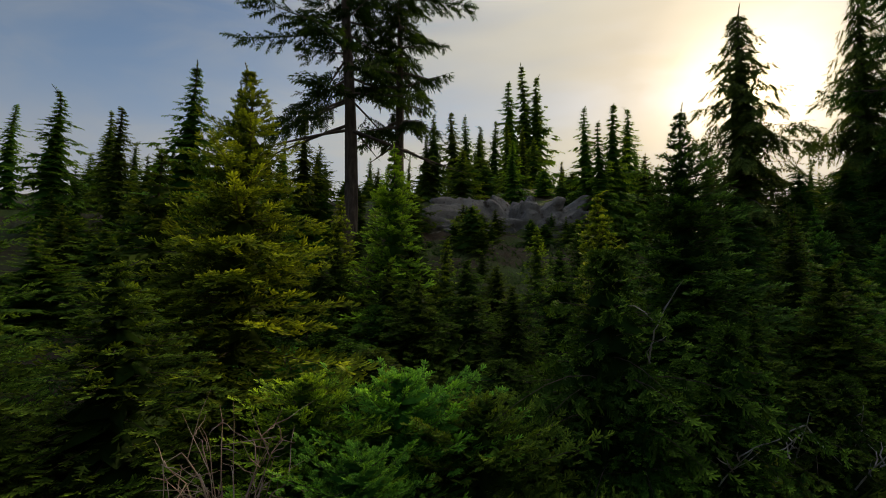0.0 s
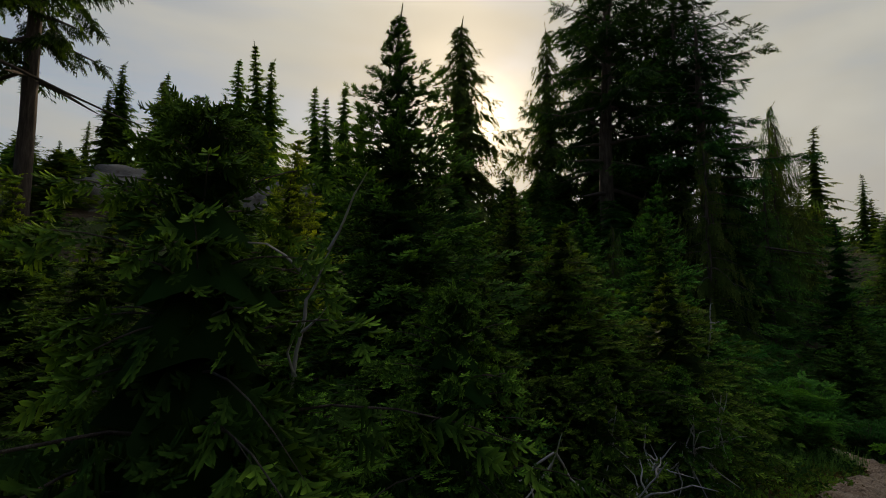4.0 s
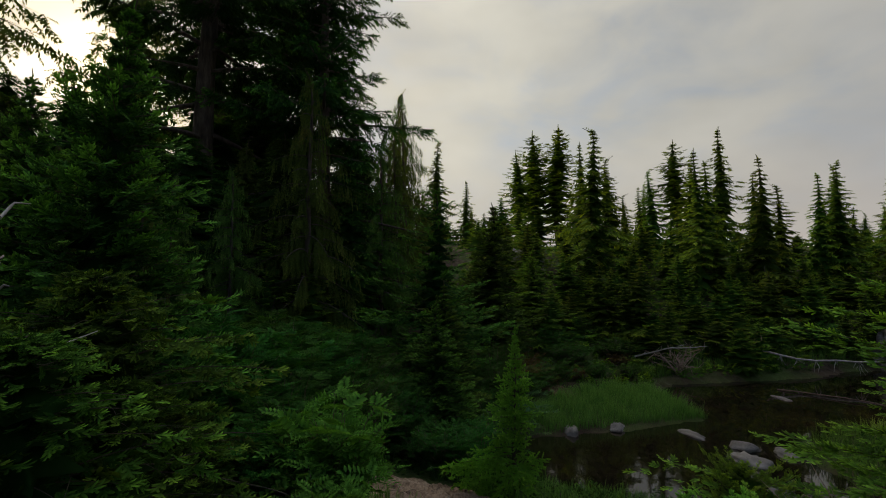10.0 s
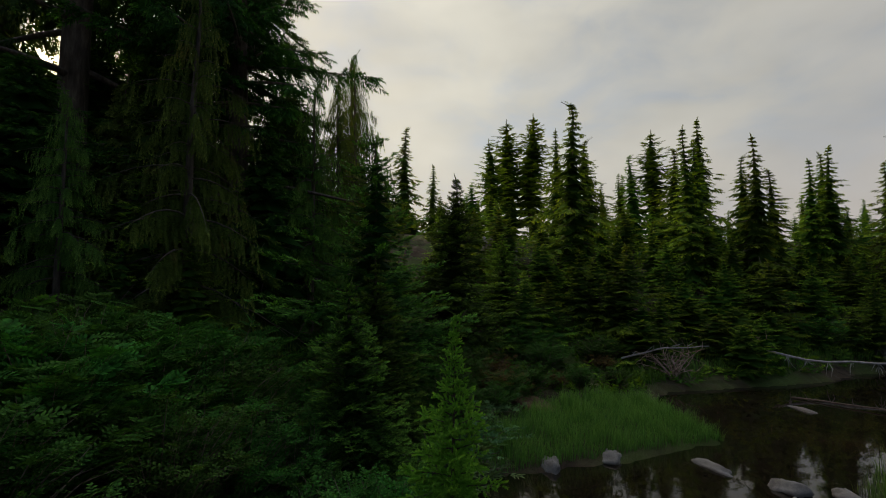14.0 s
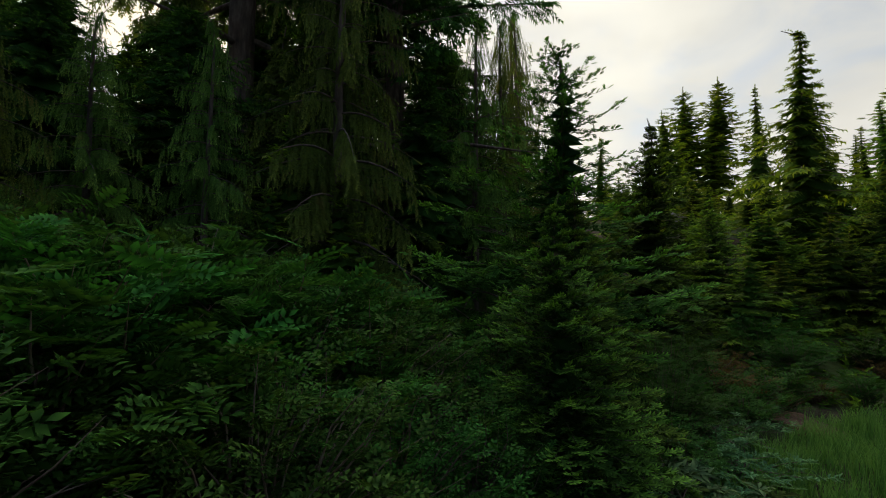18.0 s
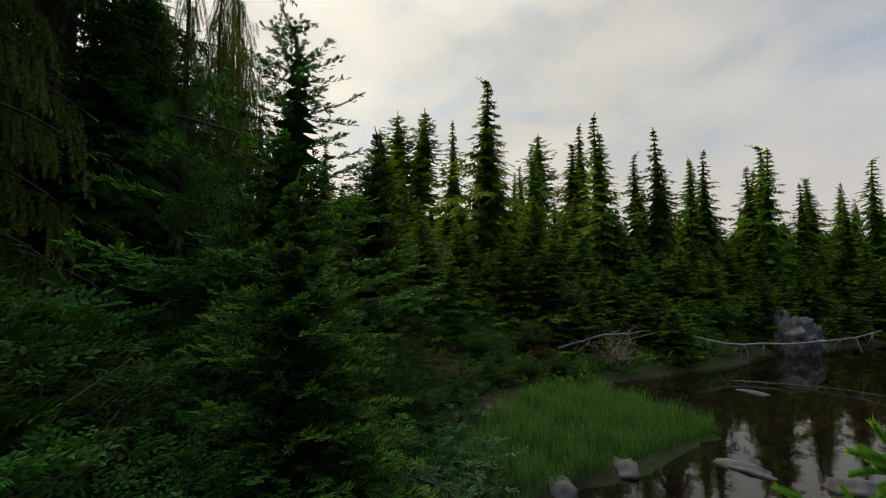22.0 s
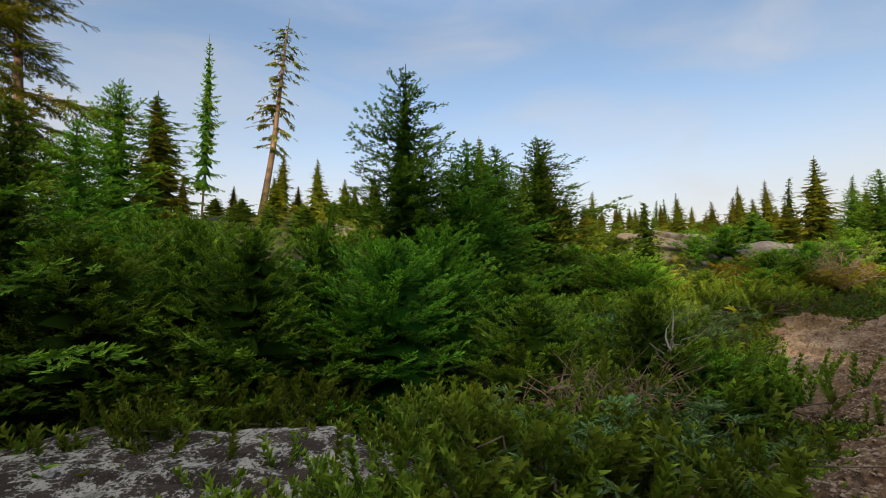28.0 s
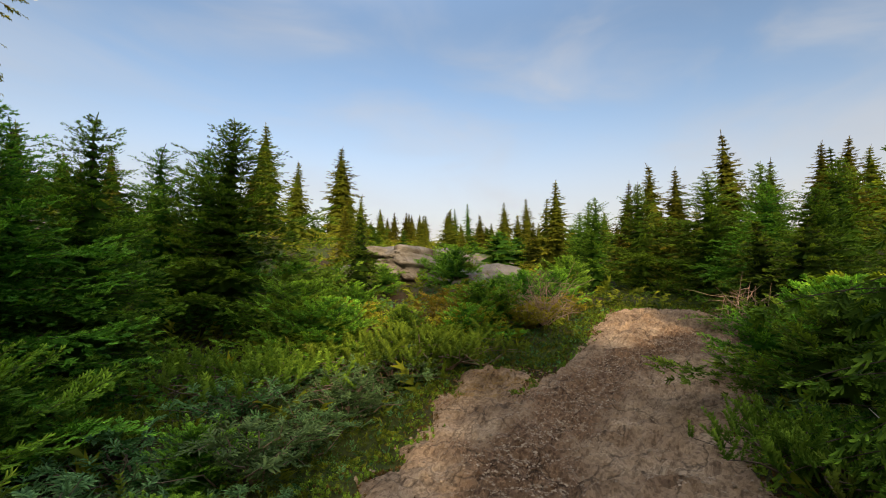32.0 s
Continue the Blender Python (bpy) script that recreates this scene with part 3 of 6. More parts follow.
def scatter_template(template, faces, tips, P, D, N, S, T=None):
    """Copies of a small template (x ahead, z up), one for each place P, heading D, normal N and size S."""
    D = unit(np.asarray(D, float))
    Y = unit(np.cross(np.asarray(N, float), D))
    Z = np.cross(D, Y)
    S = np.asarray(S, float)[:, None, None]
    V = np.asarray(P, float)[:, None] + S * (template[None, :, 0:1] * D[:, None] + template[None, :, 1:2] * Y[:, None] + template[None, :, 2:3] * Z[:, None])
    F = faces[None] + (np.arange(len(D)) * len(template))[:, None, None]
    w = np.ones(len(D)) if T is None else np.asarray(T, float)
    return V.reshape(-1, 3), F.reshape(-1, faces.shape[1]), (tips[None] * w[:, None]).ravel()


def needle_twig(pairs, reach, width, fall=0.3, seed=1):
    """A feathered twig of length 1 along x: pairs of needle tufts that slope down to both sides, and a tuft at the end."""
    r = np.random.RandomState(seed)
    v, f, t = [], [], []
    for k in range(pairs):
        s = (k + 0.3) / pairs
        for side in (-1, 1):
            ln = reach * (1.05 - 0.55 * s) * r.uniform(0.75, 1.25)
            ang = radians(r.uniform(40, 68))
            x, y = s + ln * math.cos(ang), side * ln * math.sin(ang)
            n = len(v)
            v += [(s - width, 0, 0.02), (s + width, 0, 0.02), (x, y, ln * r.uniform(-1.6, 0.5) * fall - 0.12 * s * s)]
            f.append((n, n + 1, n + 2) if side > 0 else (n, n + 2, n + 1))
            t += [s * 0.5, s * 0.5, 0.25 + 0.75 * s]
    n = len(v)
    v += [(0.72, -width, 0), (0.72, width, 0), (1.12, 0, -0.14)]
    f.append((n, n + 1, n + 2))
    t += [0.6, 0.6, 1.0]
    return np.array(v), np.array(f), np.array(t)


def spindle(v, f, t, a, c, r, t0=0.2, t1=1.0):
    """Adds a plump finger of needles from a to c: two faces that slope down from a ridge."""
    a, c = np.array(a, float), np.array(c, float)
    e = unit(np.cross((0, 0, 1.0), c - a))
    n = len(v)
    m, k = a + (c - a) * 0.28, a + (c - a) * 0.80
    low = np.array((0, 0, 0.7 * r))
    v += [a, m + e * r - low, k + e * r * 0.85 - low, c, k - e * r * 0.85 - low, m - e * r - low]
    t += [t0, (t0 + t1) / 2, t1, t1, t1, (t0 + t1) / 2]
    f += [(n, n + 1, n + 2), (n, n + 2, n + 3), (n, n + 3, n + 4), (n, n + 4, n + 5)]


def finger_twig(sides=4, reach=0.55, r=0.12, lift=0.15, seed=1):
    """A twig of plump needle fingers, the main one along x with others spreading to both sides."""
    rng = np.random.RandomState(seed)
    v, f, t = [], [], []
    spindle(v, f, t, (0, 0, 0), (1.05, 0, 0.02), r)
    for k in range(sides):
        s = 0.08 + 0.74 * k / max(1, sides)
        for side in (-1, 1):
            ln = reach * (1.1 - 0.5 * s) * rng.uniform(0.8, 1.2)
            ang = radians(rng.uniform(36, 60))
            spindle(v, f, t, (s, 0, 0), (s + ln * math.cos(ang), side * ln * math.sin(ang), ln * (lift + rng.uniform(-0.35, 0.35))), r * 0.9, t0=0.1 + 0.3 * s)
    return np.array(v), np.array(f), np.array(t)


def frond(seed=1, fingers=3, wide=0.40):
    """A drooping spray for trees that stand far off: a full middle and ragged fingers."""
    r = np.random.RandomState(seed)
    v = [(0, 0, 0), (0.45, 0.15, -0.04), (1, 0, -0.2), (0.45, -0.15, -0.04)]
    f = [(0, 1, 2), (0, 2, 3)]
    t = [0.1, 0.5, 1.0, 0.5]
    for k in range(fingers):
        s = 0.12 + 0.62 * k / max(1, fingers - 1)
        for side in (-1, 1):
            n = len(v)
            v += [(s - 0.10, 0, 0), (s + 0.12, 0, -0.03), (s + 0.28 * r.uniform(0.7, 1.3), side * wide * (1.1 - 0.6 * s) * r.uniform(0.7, 1.2), -0.26 * r.uniform(0.4, 1.3))]
            f.append((n, n + 1, n + 2) if side > 0 else (n, n + 2, n + 1))
            t += [0.2, 0.4, 0.9]
    return np.array(v), np.array(f), np.array(t)


def brush_twig(rings, per, reach, width, seed=1):
    """A twig with single needles standing all round, for a tree seen from close by."""
    r = np.random.RandomState(seed)
    v, f, t = [], [], []
    for k in range(rings):
        s = (k + 0.3) / rings
        for j in range(per):
            ang = 6.283 * (j + r.uniform(-0.3, 0.3)) / per + k * 0.7
            up = math.sin(ang)
            if up < -0.55:
                continue
            ln = reach * r.uniform(0.8, 1.15) * (1 - 0.25 * s)
            n = len(v)
            side = np.array((0.25, math.cos(ang), up))
            along = np.array((width, -width * up, width * math.cos(ang)))
            o = np.array((s, 0, 0))
            tip = o + np.array((0.75 * ln, ln * math.cos(ang) * 0.8, ln * up * 0.7))
            v += [o - along, o + along, tip]
            f.append((n, n + 1, n + 2))
            t += [s * 0.5, s * 0.5, 0.3 + 0.7 * s]
    return np.array(v), np.array(f), np.array(t)

# ---------------------------------------------------------------- plants


def turned(d, angle):
    """Directions d (n, 3) turned about the vertical by angle."""
    c, s = np.cos(angle), np.sin(angle)
    return np.stack([d[..., 0] * c - d[..., 1] * s, d[..., 0] * s + d[..., 1] * c, d[..., 2]], -1)


def conifer(name, seed, mat, bark, template, H=6.0, R=1.3, branches=70, bare=0.05, power=0.85, pitch=(-0.15, 0.6), droop=0.30, upturn=0.15,
            twig=0.16, step=0.13, lateral=0.42, hang=0.0, sparse=0.0, wild=0.2, bend=0.10, girth=0.012, levels=2, whorl=5, bare_limbs=0, lobes=0.0, dense=1.0, skirt=0.6, taper=0.3, label="", category="tree", group=""):
    """A conifer of height H and lower branch length R: trunk, limbs and a crown of needle twigs."""
    rng = np.random.RandomState(seed)
    P, D, N, S, T = [], [], [], [], []
    limbs, stem = Tubes(4), Tubes(9)
    kx, ky = rng.uniform(-1, 1, 2)

    def trunk_at(u):
        u = np.asarray(u, float)
        k = bend * H * np.clip((u - 0.88) / 0.12, 0, 1) ** 2 * 0.5
        sway = 0.012 * H * np.sin(u * 5 + seed)
        return np.stack([kx * k + sway, ky * k + sway * 0.6, H * u - 0.5 * k], -1)

    tier_reach = 1 + rng.uniform(-1, 1, 200) * min(0.30, wild * 0.8)
    stem.add(np.vstack([trunk_at(0) - (0, 0, 0.35), trunk_at(np.linspace(0.02, 1, 14))]), girth * H, 0.0012 * H, 0.04, rng)
    for k in range(branches):
        tiers = max(4, branches // whorl)
        u = min(0.96, bare + (0.955 - bare) * (max(0.0, (k // whorl + 0.5 + rng.normal(0, 0.14)) / tiers)) ** 0.68)
        if rng.uniform() < sparse:
            continue
        az = k * 2.39996 + rng.normal(0, 0.25)
        rel = (u - bare) / (1 - bare)
        L = R * (1 - rel) ** power * tier_reach[k // whorl] * rng.uniform(1 - wild, 1 + wild * 0.7) * (1 + lobes * math.sin(az * 1.0 + seed) * (1 - rel)) + 0.012 * R
        L *= min(1.0, (1 - rel) / taper) ** 0.6
        tw = twig * (0.22 + 0.78 * (1 - rel) ** 0.8)
        if rel < 0.12:
            L *= 0.7 + 0.3 * rel / 0.12
        e = pitch[0] + (pitch[1] - pitch[0]) * rel + rng.normal(0, 0.09)
        head = np.array((math.cos(az), math.sin(az), 0.0))
        o = trunk_at(u)

        def along(s):
            s = np.asarray(s, float)[..., None]
            return o + head * (L * s * math.cos(e)) + np.array((0, 0, 1.0)) * L * (math.sin(e) * s - droop * s ** 2 + upturn * s ** 3)

        ss = np.linspace(0, 1, 6)
        limbs.add(along(ss), max(0.004, girth * H * 0.22 * (1 - rel) ** 0.7 + 0.002), 0.0015)
        if k < bare_limbs:
            continue
        gap = (0.075 if levels == 2 else 0.18) / dense
        count = max(6, int(L / (gap * max(1.0, R) ** 0.5)))
        sj = np.sort(rng.uniform(0.10 if rel > 0.3 else 0.22, 0.97, count))
        side = np.where(np.arange(count) % 2, 1.0, -1.0)
        ang = side * np.radians(68 - 34 * sj + rng.normal(0, 9, count))
        slope = math.sin(e) - 2 * droop * sj + 3 * upturn * sj ** 2
        Dl = turned(np.tile(head, (count, 1)), ang)
        Dl[:, 2] = slope * 0.75 - 0.10 + rng.normal(0, 0.10, count)
        ll = np.maximum(lateral * L * (1.05 - 0.80 * sj) * rng.uniform(0.65, 1.25, count), tw * 0.8)
        if hang:
            Dl = Dl * (1 - hang) + np.array((0, 0, -1.0)) * hang
            ll = np.maximum(ll * (0.6 + hang), 0.16 * H ** 0.5 * rng.uniform(0.5, 1.3, count))
        base = along(sj)
        up = np.tile(head * -0.25 + (0, 0, 1.0), (count, 1)) + rng.normal(0, 0.32, (count, 3))
        if hang:
            up = up * (1 - hang) + np.tile(head, (count, 1)) * hang + rng.normal(0, 0.35, (count, 3))
        # tone darkens inwards along each branch, standing in for shade near the trunk
        outer = 0.10 + 0.90 * sj
        if levels == 1:
            P.append(base), D.append(Dl), N.append(up), S.append(np.maximum(ll, tw)), T.append(outer)
        else:
            for b, d, l, nrm, w in zip(base, Dl, ll, up, outer):
                m = max(1, int(l * twig / (step * tw)))
                q = (np.arange(m) + 0.5) / m
                sag = np.array((0, 0, -0.18 * l)) if not hang else np.zeros(3)
                P.append(b + d * (l * q)[:, None] + sag * (q ** 2)[:, None])
                a = np.where((np.arange(m) + rng.randint(2)) % 2, 1.0, -1.0) * np.radians(rng.uniform(28, 58, m)) * (1.0 if not hang else 0.35)
                a[-1] = 0
                dd = turned(np.tile(d, (m, 1)), a) + rng.normal(0, 0.12, (m, 3)) + rng.uniform(-0.25, 0.30, (m, 1)) * np.array((0, 0, 1.0))
                D.append(dd), N.append(np.tile(nrm, (m, 1)) + rng.normal(0, 0.22, (m, 3)))
                S.append(tw * rng.uniform(0.75, 1.25, m)), T.append(w * (0.45 + 0.55 * q))
        if levels == 2 and not hang:
            m = max(2, int(L / (tw * 0.75)))
            q = (np.arange(m) + 0.8) / m
            dd = (along(q + 0.05) - along(q - 0.05)) + rng.normal(0, 0.02, (m, 3))
            dd = turned(dd, np.where(np.arange(m) % 2, 0.3, -0.3)) + np.array((0, 0, 0.02))
            P.append(along(q * 0.9)), D.append(dd), N.append(rng.normal(0, 0.25, (m, 3)) + (0, 0, 1.0)), S.append(tw * rng.uniform(0.9, 1.3, m)), T.append(0.3 + 0.7 * q)
        end = along([0.97])
        P.append(end), D.append((along([1.0]) - along([0.9]))), N.append(np.array([[0, 0, 1.0]])), S.append(np.array([tw * 1.1])), T.append(np.array([1.0]))
    # the leader, with short twigs pointing up and out
    n = 20 if levels == 2 else 14
    lu = np.linspace(0.90, 0.998, n)
    az = rng.uniform(0, 6.28, n)
    P.append(trunk_at(lu)), S.append(twig * np.linspace(0.38, 0.12, n)), T.append(np.ones(n))
    D.append(np.stack([np.cos(az) * 0.7, np.sin(az) * 0.7, np.full(n, 1.7)], -1)), N.append(np.stack([-np.cos(az), -np.sin(az), np.full(n, 0.6)], -1))
    V, F, tp = scatter_template(*template, np.concatenate(P), np.concatenate(D), np.concatenate(N), np.concatenate(S), np.concatenate(T))
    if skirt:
        # inner foliage with shade put into its colour: one ragged dark skirt to each tier
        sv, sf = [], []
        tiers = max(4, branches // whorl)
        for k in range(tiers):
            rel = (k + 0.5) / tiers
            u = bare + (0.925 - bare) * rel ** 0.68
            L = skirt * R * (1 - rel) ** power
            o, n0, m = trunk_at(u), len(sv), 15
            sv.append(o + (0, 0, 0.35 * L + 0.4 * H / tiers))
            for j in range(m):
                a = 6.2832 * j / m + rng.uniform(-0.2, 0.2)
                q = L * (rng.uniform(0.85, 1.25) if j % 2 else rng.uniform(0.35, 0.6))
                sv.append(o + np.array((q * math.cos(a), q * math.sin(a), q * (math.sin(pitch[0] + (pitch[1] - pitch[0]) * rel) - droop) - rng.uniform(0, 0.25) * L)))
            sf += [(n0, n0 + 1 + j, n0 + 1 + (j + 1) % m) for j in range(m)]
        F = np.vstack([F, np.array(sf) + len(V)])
        # tip 0 paints the skirts in the darkest tone, as shade between the tiers
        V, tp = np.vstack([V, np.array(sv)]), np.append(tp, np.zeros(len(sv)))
    tree = thing(name, label, category, group)
    tree.location = (0, 0, -500)
    part("trunk", stem.mesh("trunk", bark), tree)
    tagged(part("branchwood", limbs.mesh("branchwood", bark), tree), kind="stuff")
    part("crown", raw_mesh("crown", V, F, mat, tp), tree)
    tree["built_height"] = H
    return tree


def leaf_template(kind):
    v, f, t = [], [], []

    def oval(o, d, w, ln, z=0.0):
        d = np.array(d, float) / np.linalg.norm(d)
        y = np.array((-d[1], d[0], 0))
        o = np.array(o, float)
        n = len(v)
        v.extend([o, o + d * ln * 0.45 + y * w + (0, 0, z + 0.02), o + d * ln, o + d * ln * 0.45 - y * w + (0, 0, z + 0.02)])
        f.extend([(n, n + 1, n + 2), (n, n + 2, n + 3)])
        t.extend([0.2, 0.5, 1.0, 0.5])

    if kind == "pinnate":
        for k in range(5):
            s = 0.18 + 0.165 * k
            for side in (-1, 1):
                oval((s, 0, -0.25 * s * s), (0.45, side, 0), 0.078, 0.34 * (1.05 - 0.35 * abs(s - 0.5)), 0.015)
        oval((0.95, 0, -0.22), (1, 0, 0), 0.075, 0.30)
    elif kind == "sprig":
        for k in range(6):
            s = 0.12 + 0.15 * k
            side = 1 if k % 2 else -1
            oval((s, 0, 0), (0.6, side, 0), 0.085, 0.34, 0.03)
        oval((0.92, 0, 0), (1, 0.1, 0), 0.08, 0.30)
    elif kind == "whorl":
        for k in range(7):
            a = k * 2.4
            oval((0.08 * k, 0, 0), (math.cos(a) * 0.5 + 0.6, math.sin(a), 0), 0.06, 0.42, 0.05)
    return np.array(v), np.array(f), np.array(t)


PINNATE, SPRIG, WHORL = leaf_template("pinnate"), leaf_template("sprig"), leaf_template("whorl")
FINE_TWIG, MID_TWIG, FAR_TWIG, FROND = needle_twig(5, 0.44, 0.075), needle_twig(4, 0.48, 0.10), needle_twig(3, 0.45, 0.13), frond()
FINGERS, SHORT_FINGERS = finger_twig(3, 0.55, 0.080, 0.2), finger_twig(2, 0.6, 0.12, 0.3)
CEDAR_TWIG = needle_twig(6, 0.30, 0.06, 0.5, 7)
BRUSH = brush_twig(12, 8, 0.30, 0.042)
SOFT_BRUSH = brush_twig(7, 6, 0.22, 0.04, 3)


def shrub(name, seed, mat, template, H=1.4, R=0.9, stems=26, leaves=16, leaf=0.16, spread=0.5, bark=None, rise=(-0.05, 0.75), label="", category="shrub", group=""):
    """Stems that fan out from one base, each with leaves towards its end."""
    rng = np.random.RandomState(seed)
    wood, P, D, N, S, T = Tubes(4), [], [], [], [], []
    for k in range(stems):
        az = k * 2.39996 + rng.normal(0, 0.3)
        out = R * math.sqrt((k + 0.5) / stems) * rng.uniform(0.75, 1.1)
        top = H * (1 - spread * (out / R) ** 2) * rng.uniform(0.72, 1.06)
        head = np.array((math.cos(az), math.sin(az), 0))
        s = np.linspace(0, 1, 6)
        pts = head * (out * s ** 1.3)[:, None] + np.array((0, 0, 1.0)) * (top * (s * 1.25 - 0.25 * s ** 3))[:, None] - (0, 0, 0.05)
        pts[1:] += rng.normal(0, 0.03, (5, 3))
        wood.add(pts, 0.007 + 0.004 * H, 0.0015)
        q = rng.uniform(0.16, 1.0, leaves) ** 0.75
        q[-1] = 1.0
        base = np.stack([np.interp(q, s, pts[:, i]) for i in range(3)], -1)
        a = az + rng.uniform(-2.3, 2.3, leaves)
        d = np.stack([np.cos(a), np.sin(a), rng.uniform(*rise, leaves)], -1)
        P.append(base), D.append(d), N.append(rng.normal(0, 0.45, (leaves, 3)) + (0, 0, 1.0)), S.append(leaf * rng.uniform(0.65, 1.25, leaves)), T.append(q)
    V, F, tp = scatter_template(*template, np.concatenate(P), np.concatenate(D), np.concatenate(N), np.concatenate(S), np.concatenate(T))
    bush = thing(name, label, category, group)
    bush.location = (0, 0, -500)
    tagged(part("branchwood", wood.mesh("branchwood", bark or TWIGS), bush), kind="stuff")
    tagged(part("foliage", raw_mesh("foliage", V, F, mat, tp), bush), kind="stuff")
    bush["built_height"] = H
    return bush


def place(proto, x, y, height, turn=0.0, wide=1.0, sink=0.0, label="", group="", lean=0.0):
    """A copy of a prototype plant at (x, y), scaled to the given height."""
    k = height / proto["built_height"]
    m = pose(x, y, ground_at(x, y) - sink, lean, 0, turn) @ Matrix.Diagonal((k * wide, k * wide, k, 1))
    ob = copy_thing(proto, m)
    return tagged(ob, label, "", group)


def rock_mesh(name, seed, mat, size, rough=0.18, levels=3, flat=0.3, boxy=0.0, cracks=0.0, block=2.2, top=9.0):
    """A stone: a rounded block broken by planes and lumps, flat below."""
    rng = np.random.RandomState(seed)
    bm = bmesh.new()
    bmesh.ops.create_icosphere(bm, subdivisions=levels, radius=1.0)
    cuts = [Vector(rng.normal(0, 1, 3)).normalized() for _ in range(14)]
    off = Vector(rng.uniform(-40, 40, 3))
    for v in bm.verts:
        d = v.co.normalized()
        k = 1.0 + boxy * (1.0 / (abs(d.x) ** 4 + abs(d.y) ** 4 + abs(d.z) ** 4) ** 0.25 - 1.0)
        for c in cuts:
            along = d.dot(c)
            if along > 0:
                k = min(k, (0.80 + 0.25 * boxy) / along)
        k *= 1 + rough * noise.noise(d * 1.6 + off) + rough * 0.55 * noise.noise(d * 4.5 + off) + rough * 0.25 * noise.noise(d * 11 + off)
        if cracks:
            # blocks parted by joints, each standing a little in or out
            q = Vector((d.x * size[0] / 2, d.y * size[1] / 2, d.z * size[2] * 1.5)) * block / max(size) * 2 + off
            near, cells = noise.voronoi(q)
            k *= 1 - cracks * max(0.0, 1 - (near[1] - near[0]) / 0.10) + cracks * 1.1 * noise.cell(cells[0] * 3.7)
        v.co = d * k
        v.co.z = max(v.co.z, -flat)
        if v.co.z > top:
            v.co.z = top + 0.35 * (v.co.z - top)
        v.co = Vector((v.co.x * size[0] / 2, v.co.y * size[1] / 2, v.co.z * size[2]))
    for f in bm.faces:
        f.smooth = True
    me = bpy.data.meshes.new(name)
    bm.to_mesh(me)
    bm.free()
    me.materials.append(mat)
    return me


def rock(name, seed, mat, x, y, size, turn=0.0, z=None, label="", category="rock", group="", rough=0.18, levels=3, tilt=0.0, boxy=0.4, cracks=0.0, block=2.2, top=9.0):
    ob = thing(name, label, category, group, data=rock_mesh(name, seed, mat, size, rough, levels, 0.3, boxy, cracks, block, top))
    ob.matrix_world = pose(x, y, (ground_at(x, y) if z is None else z) + 0.12 * size[2], tilt, 0, turn)
    return ob


# ---------------------------------------------------------------- ground, trail and pond


def spaced(lo, hi, step, reach, growth=1.14):
    inner = list(np.arange(lo, hi + 1e-6, step))
    out, s = [], step
    x = hi
    while x < reach:
        s *= growth
        x += s
        out.append(x)
    low, s, x = [], step, lo
    while x > -reach:
        s *= growth
        x -= s
        low.append(x)
    return np.array(low[::-1] + inner + out)


def build_ground():
    gx, gy = spaced(-9, 37, 0.30, 1500), spaced(-20, 19, 0.30, 1500)
    X, Y = np.meshgrid(gx, gy)
    p = np.stack([X.ravel(), Y.ravel()], -1)
    z = heights(p) - 0.16 * np.clip((trail_mask(p) - 0.12) / 0.25, 0, 1)
    w = len(gx)
    i = (np.arange(len(gy) - 1)[:, None] * w + np.arange(w - 1)[None]).ravel()
    me = raw_mesh("ground", np.column_stack([p, z]), np.stack([i, i + 1, i + w + 1, i + w], -1), SOIL, smooth=True)
    tagged(new("ground", me), "dark mossy forest soil over uneven granite", "ground", kind="structure")


def trail_mask(p):
    """One on the worn rock, falling to zero at its ragged edge."""
    ragged = 0.22 * waves(p, 1.7, 11) + 0.12 * waves(p, 0.5, 12)
    narrow = 0.95 - line_distance(p, TRAIL) + ragged
    bay = 1.35 - line_distance(p, [(-3.4, 1.3), (-1.6, 1.9), (0.8, 2.1), (3.4, 2.7), (4.6, 3.0)]) + ragged
    apron = 0.55 - line_distance(p, [(0.6, 0.3), (2.2, 1.2), (3.8, 1.7), (5.2, 2.3)]) + ragged
    return np.maximum(np.maximum(narrow, bay), apron)


def trail_relief(p):
    """Low steps and hollows of the bare rock."""
    steps = waves(p, 2.6, 24) * 4
    return 0.05 * waves(p, 1.1, 21) + 0.026 * waves(p, 0.35, 22) + 0.010 * waves(p, 0.16, 25) + 0.05 * np.abs(waves(p, 2.3, 23)) + 0.035 * np.tanh(6 * (steps - np.round(steps)))


GRIT_LINE = [(-2.6, 1.9), (-0.4, 1.5), (0.9, 1.6), (2.4, 2.0), (4.1, 2.75), (5.9, 3.25), (8.2, 3.9)]


def grit_share(p):
    """How far grit and soil cover the rock: a band on the trail's south side and scattered hollows."""
    band = np.clip(1.15 - line_distance(p, GRIT_LINE) / 0.75 + 0.35 * waves(p, 1.2, 61), 0, 1)
    return np.maximum(band, np.clip(0.55 * waves(p, 1.6, 62) + 0.2, 0, 0.6))


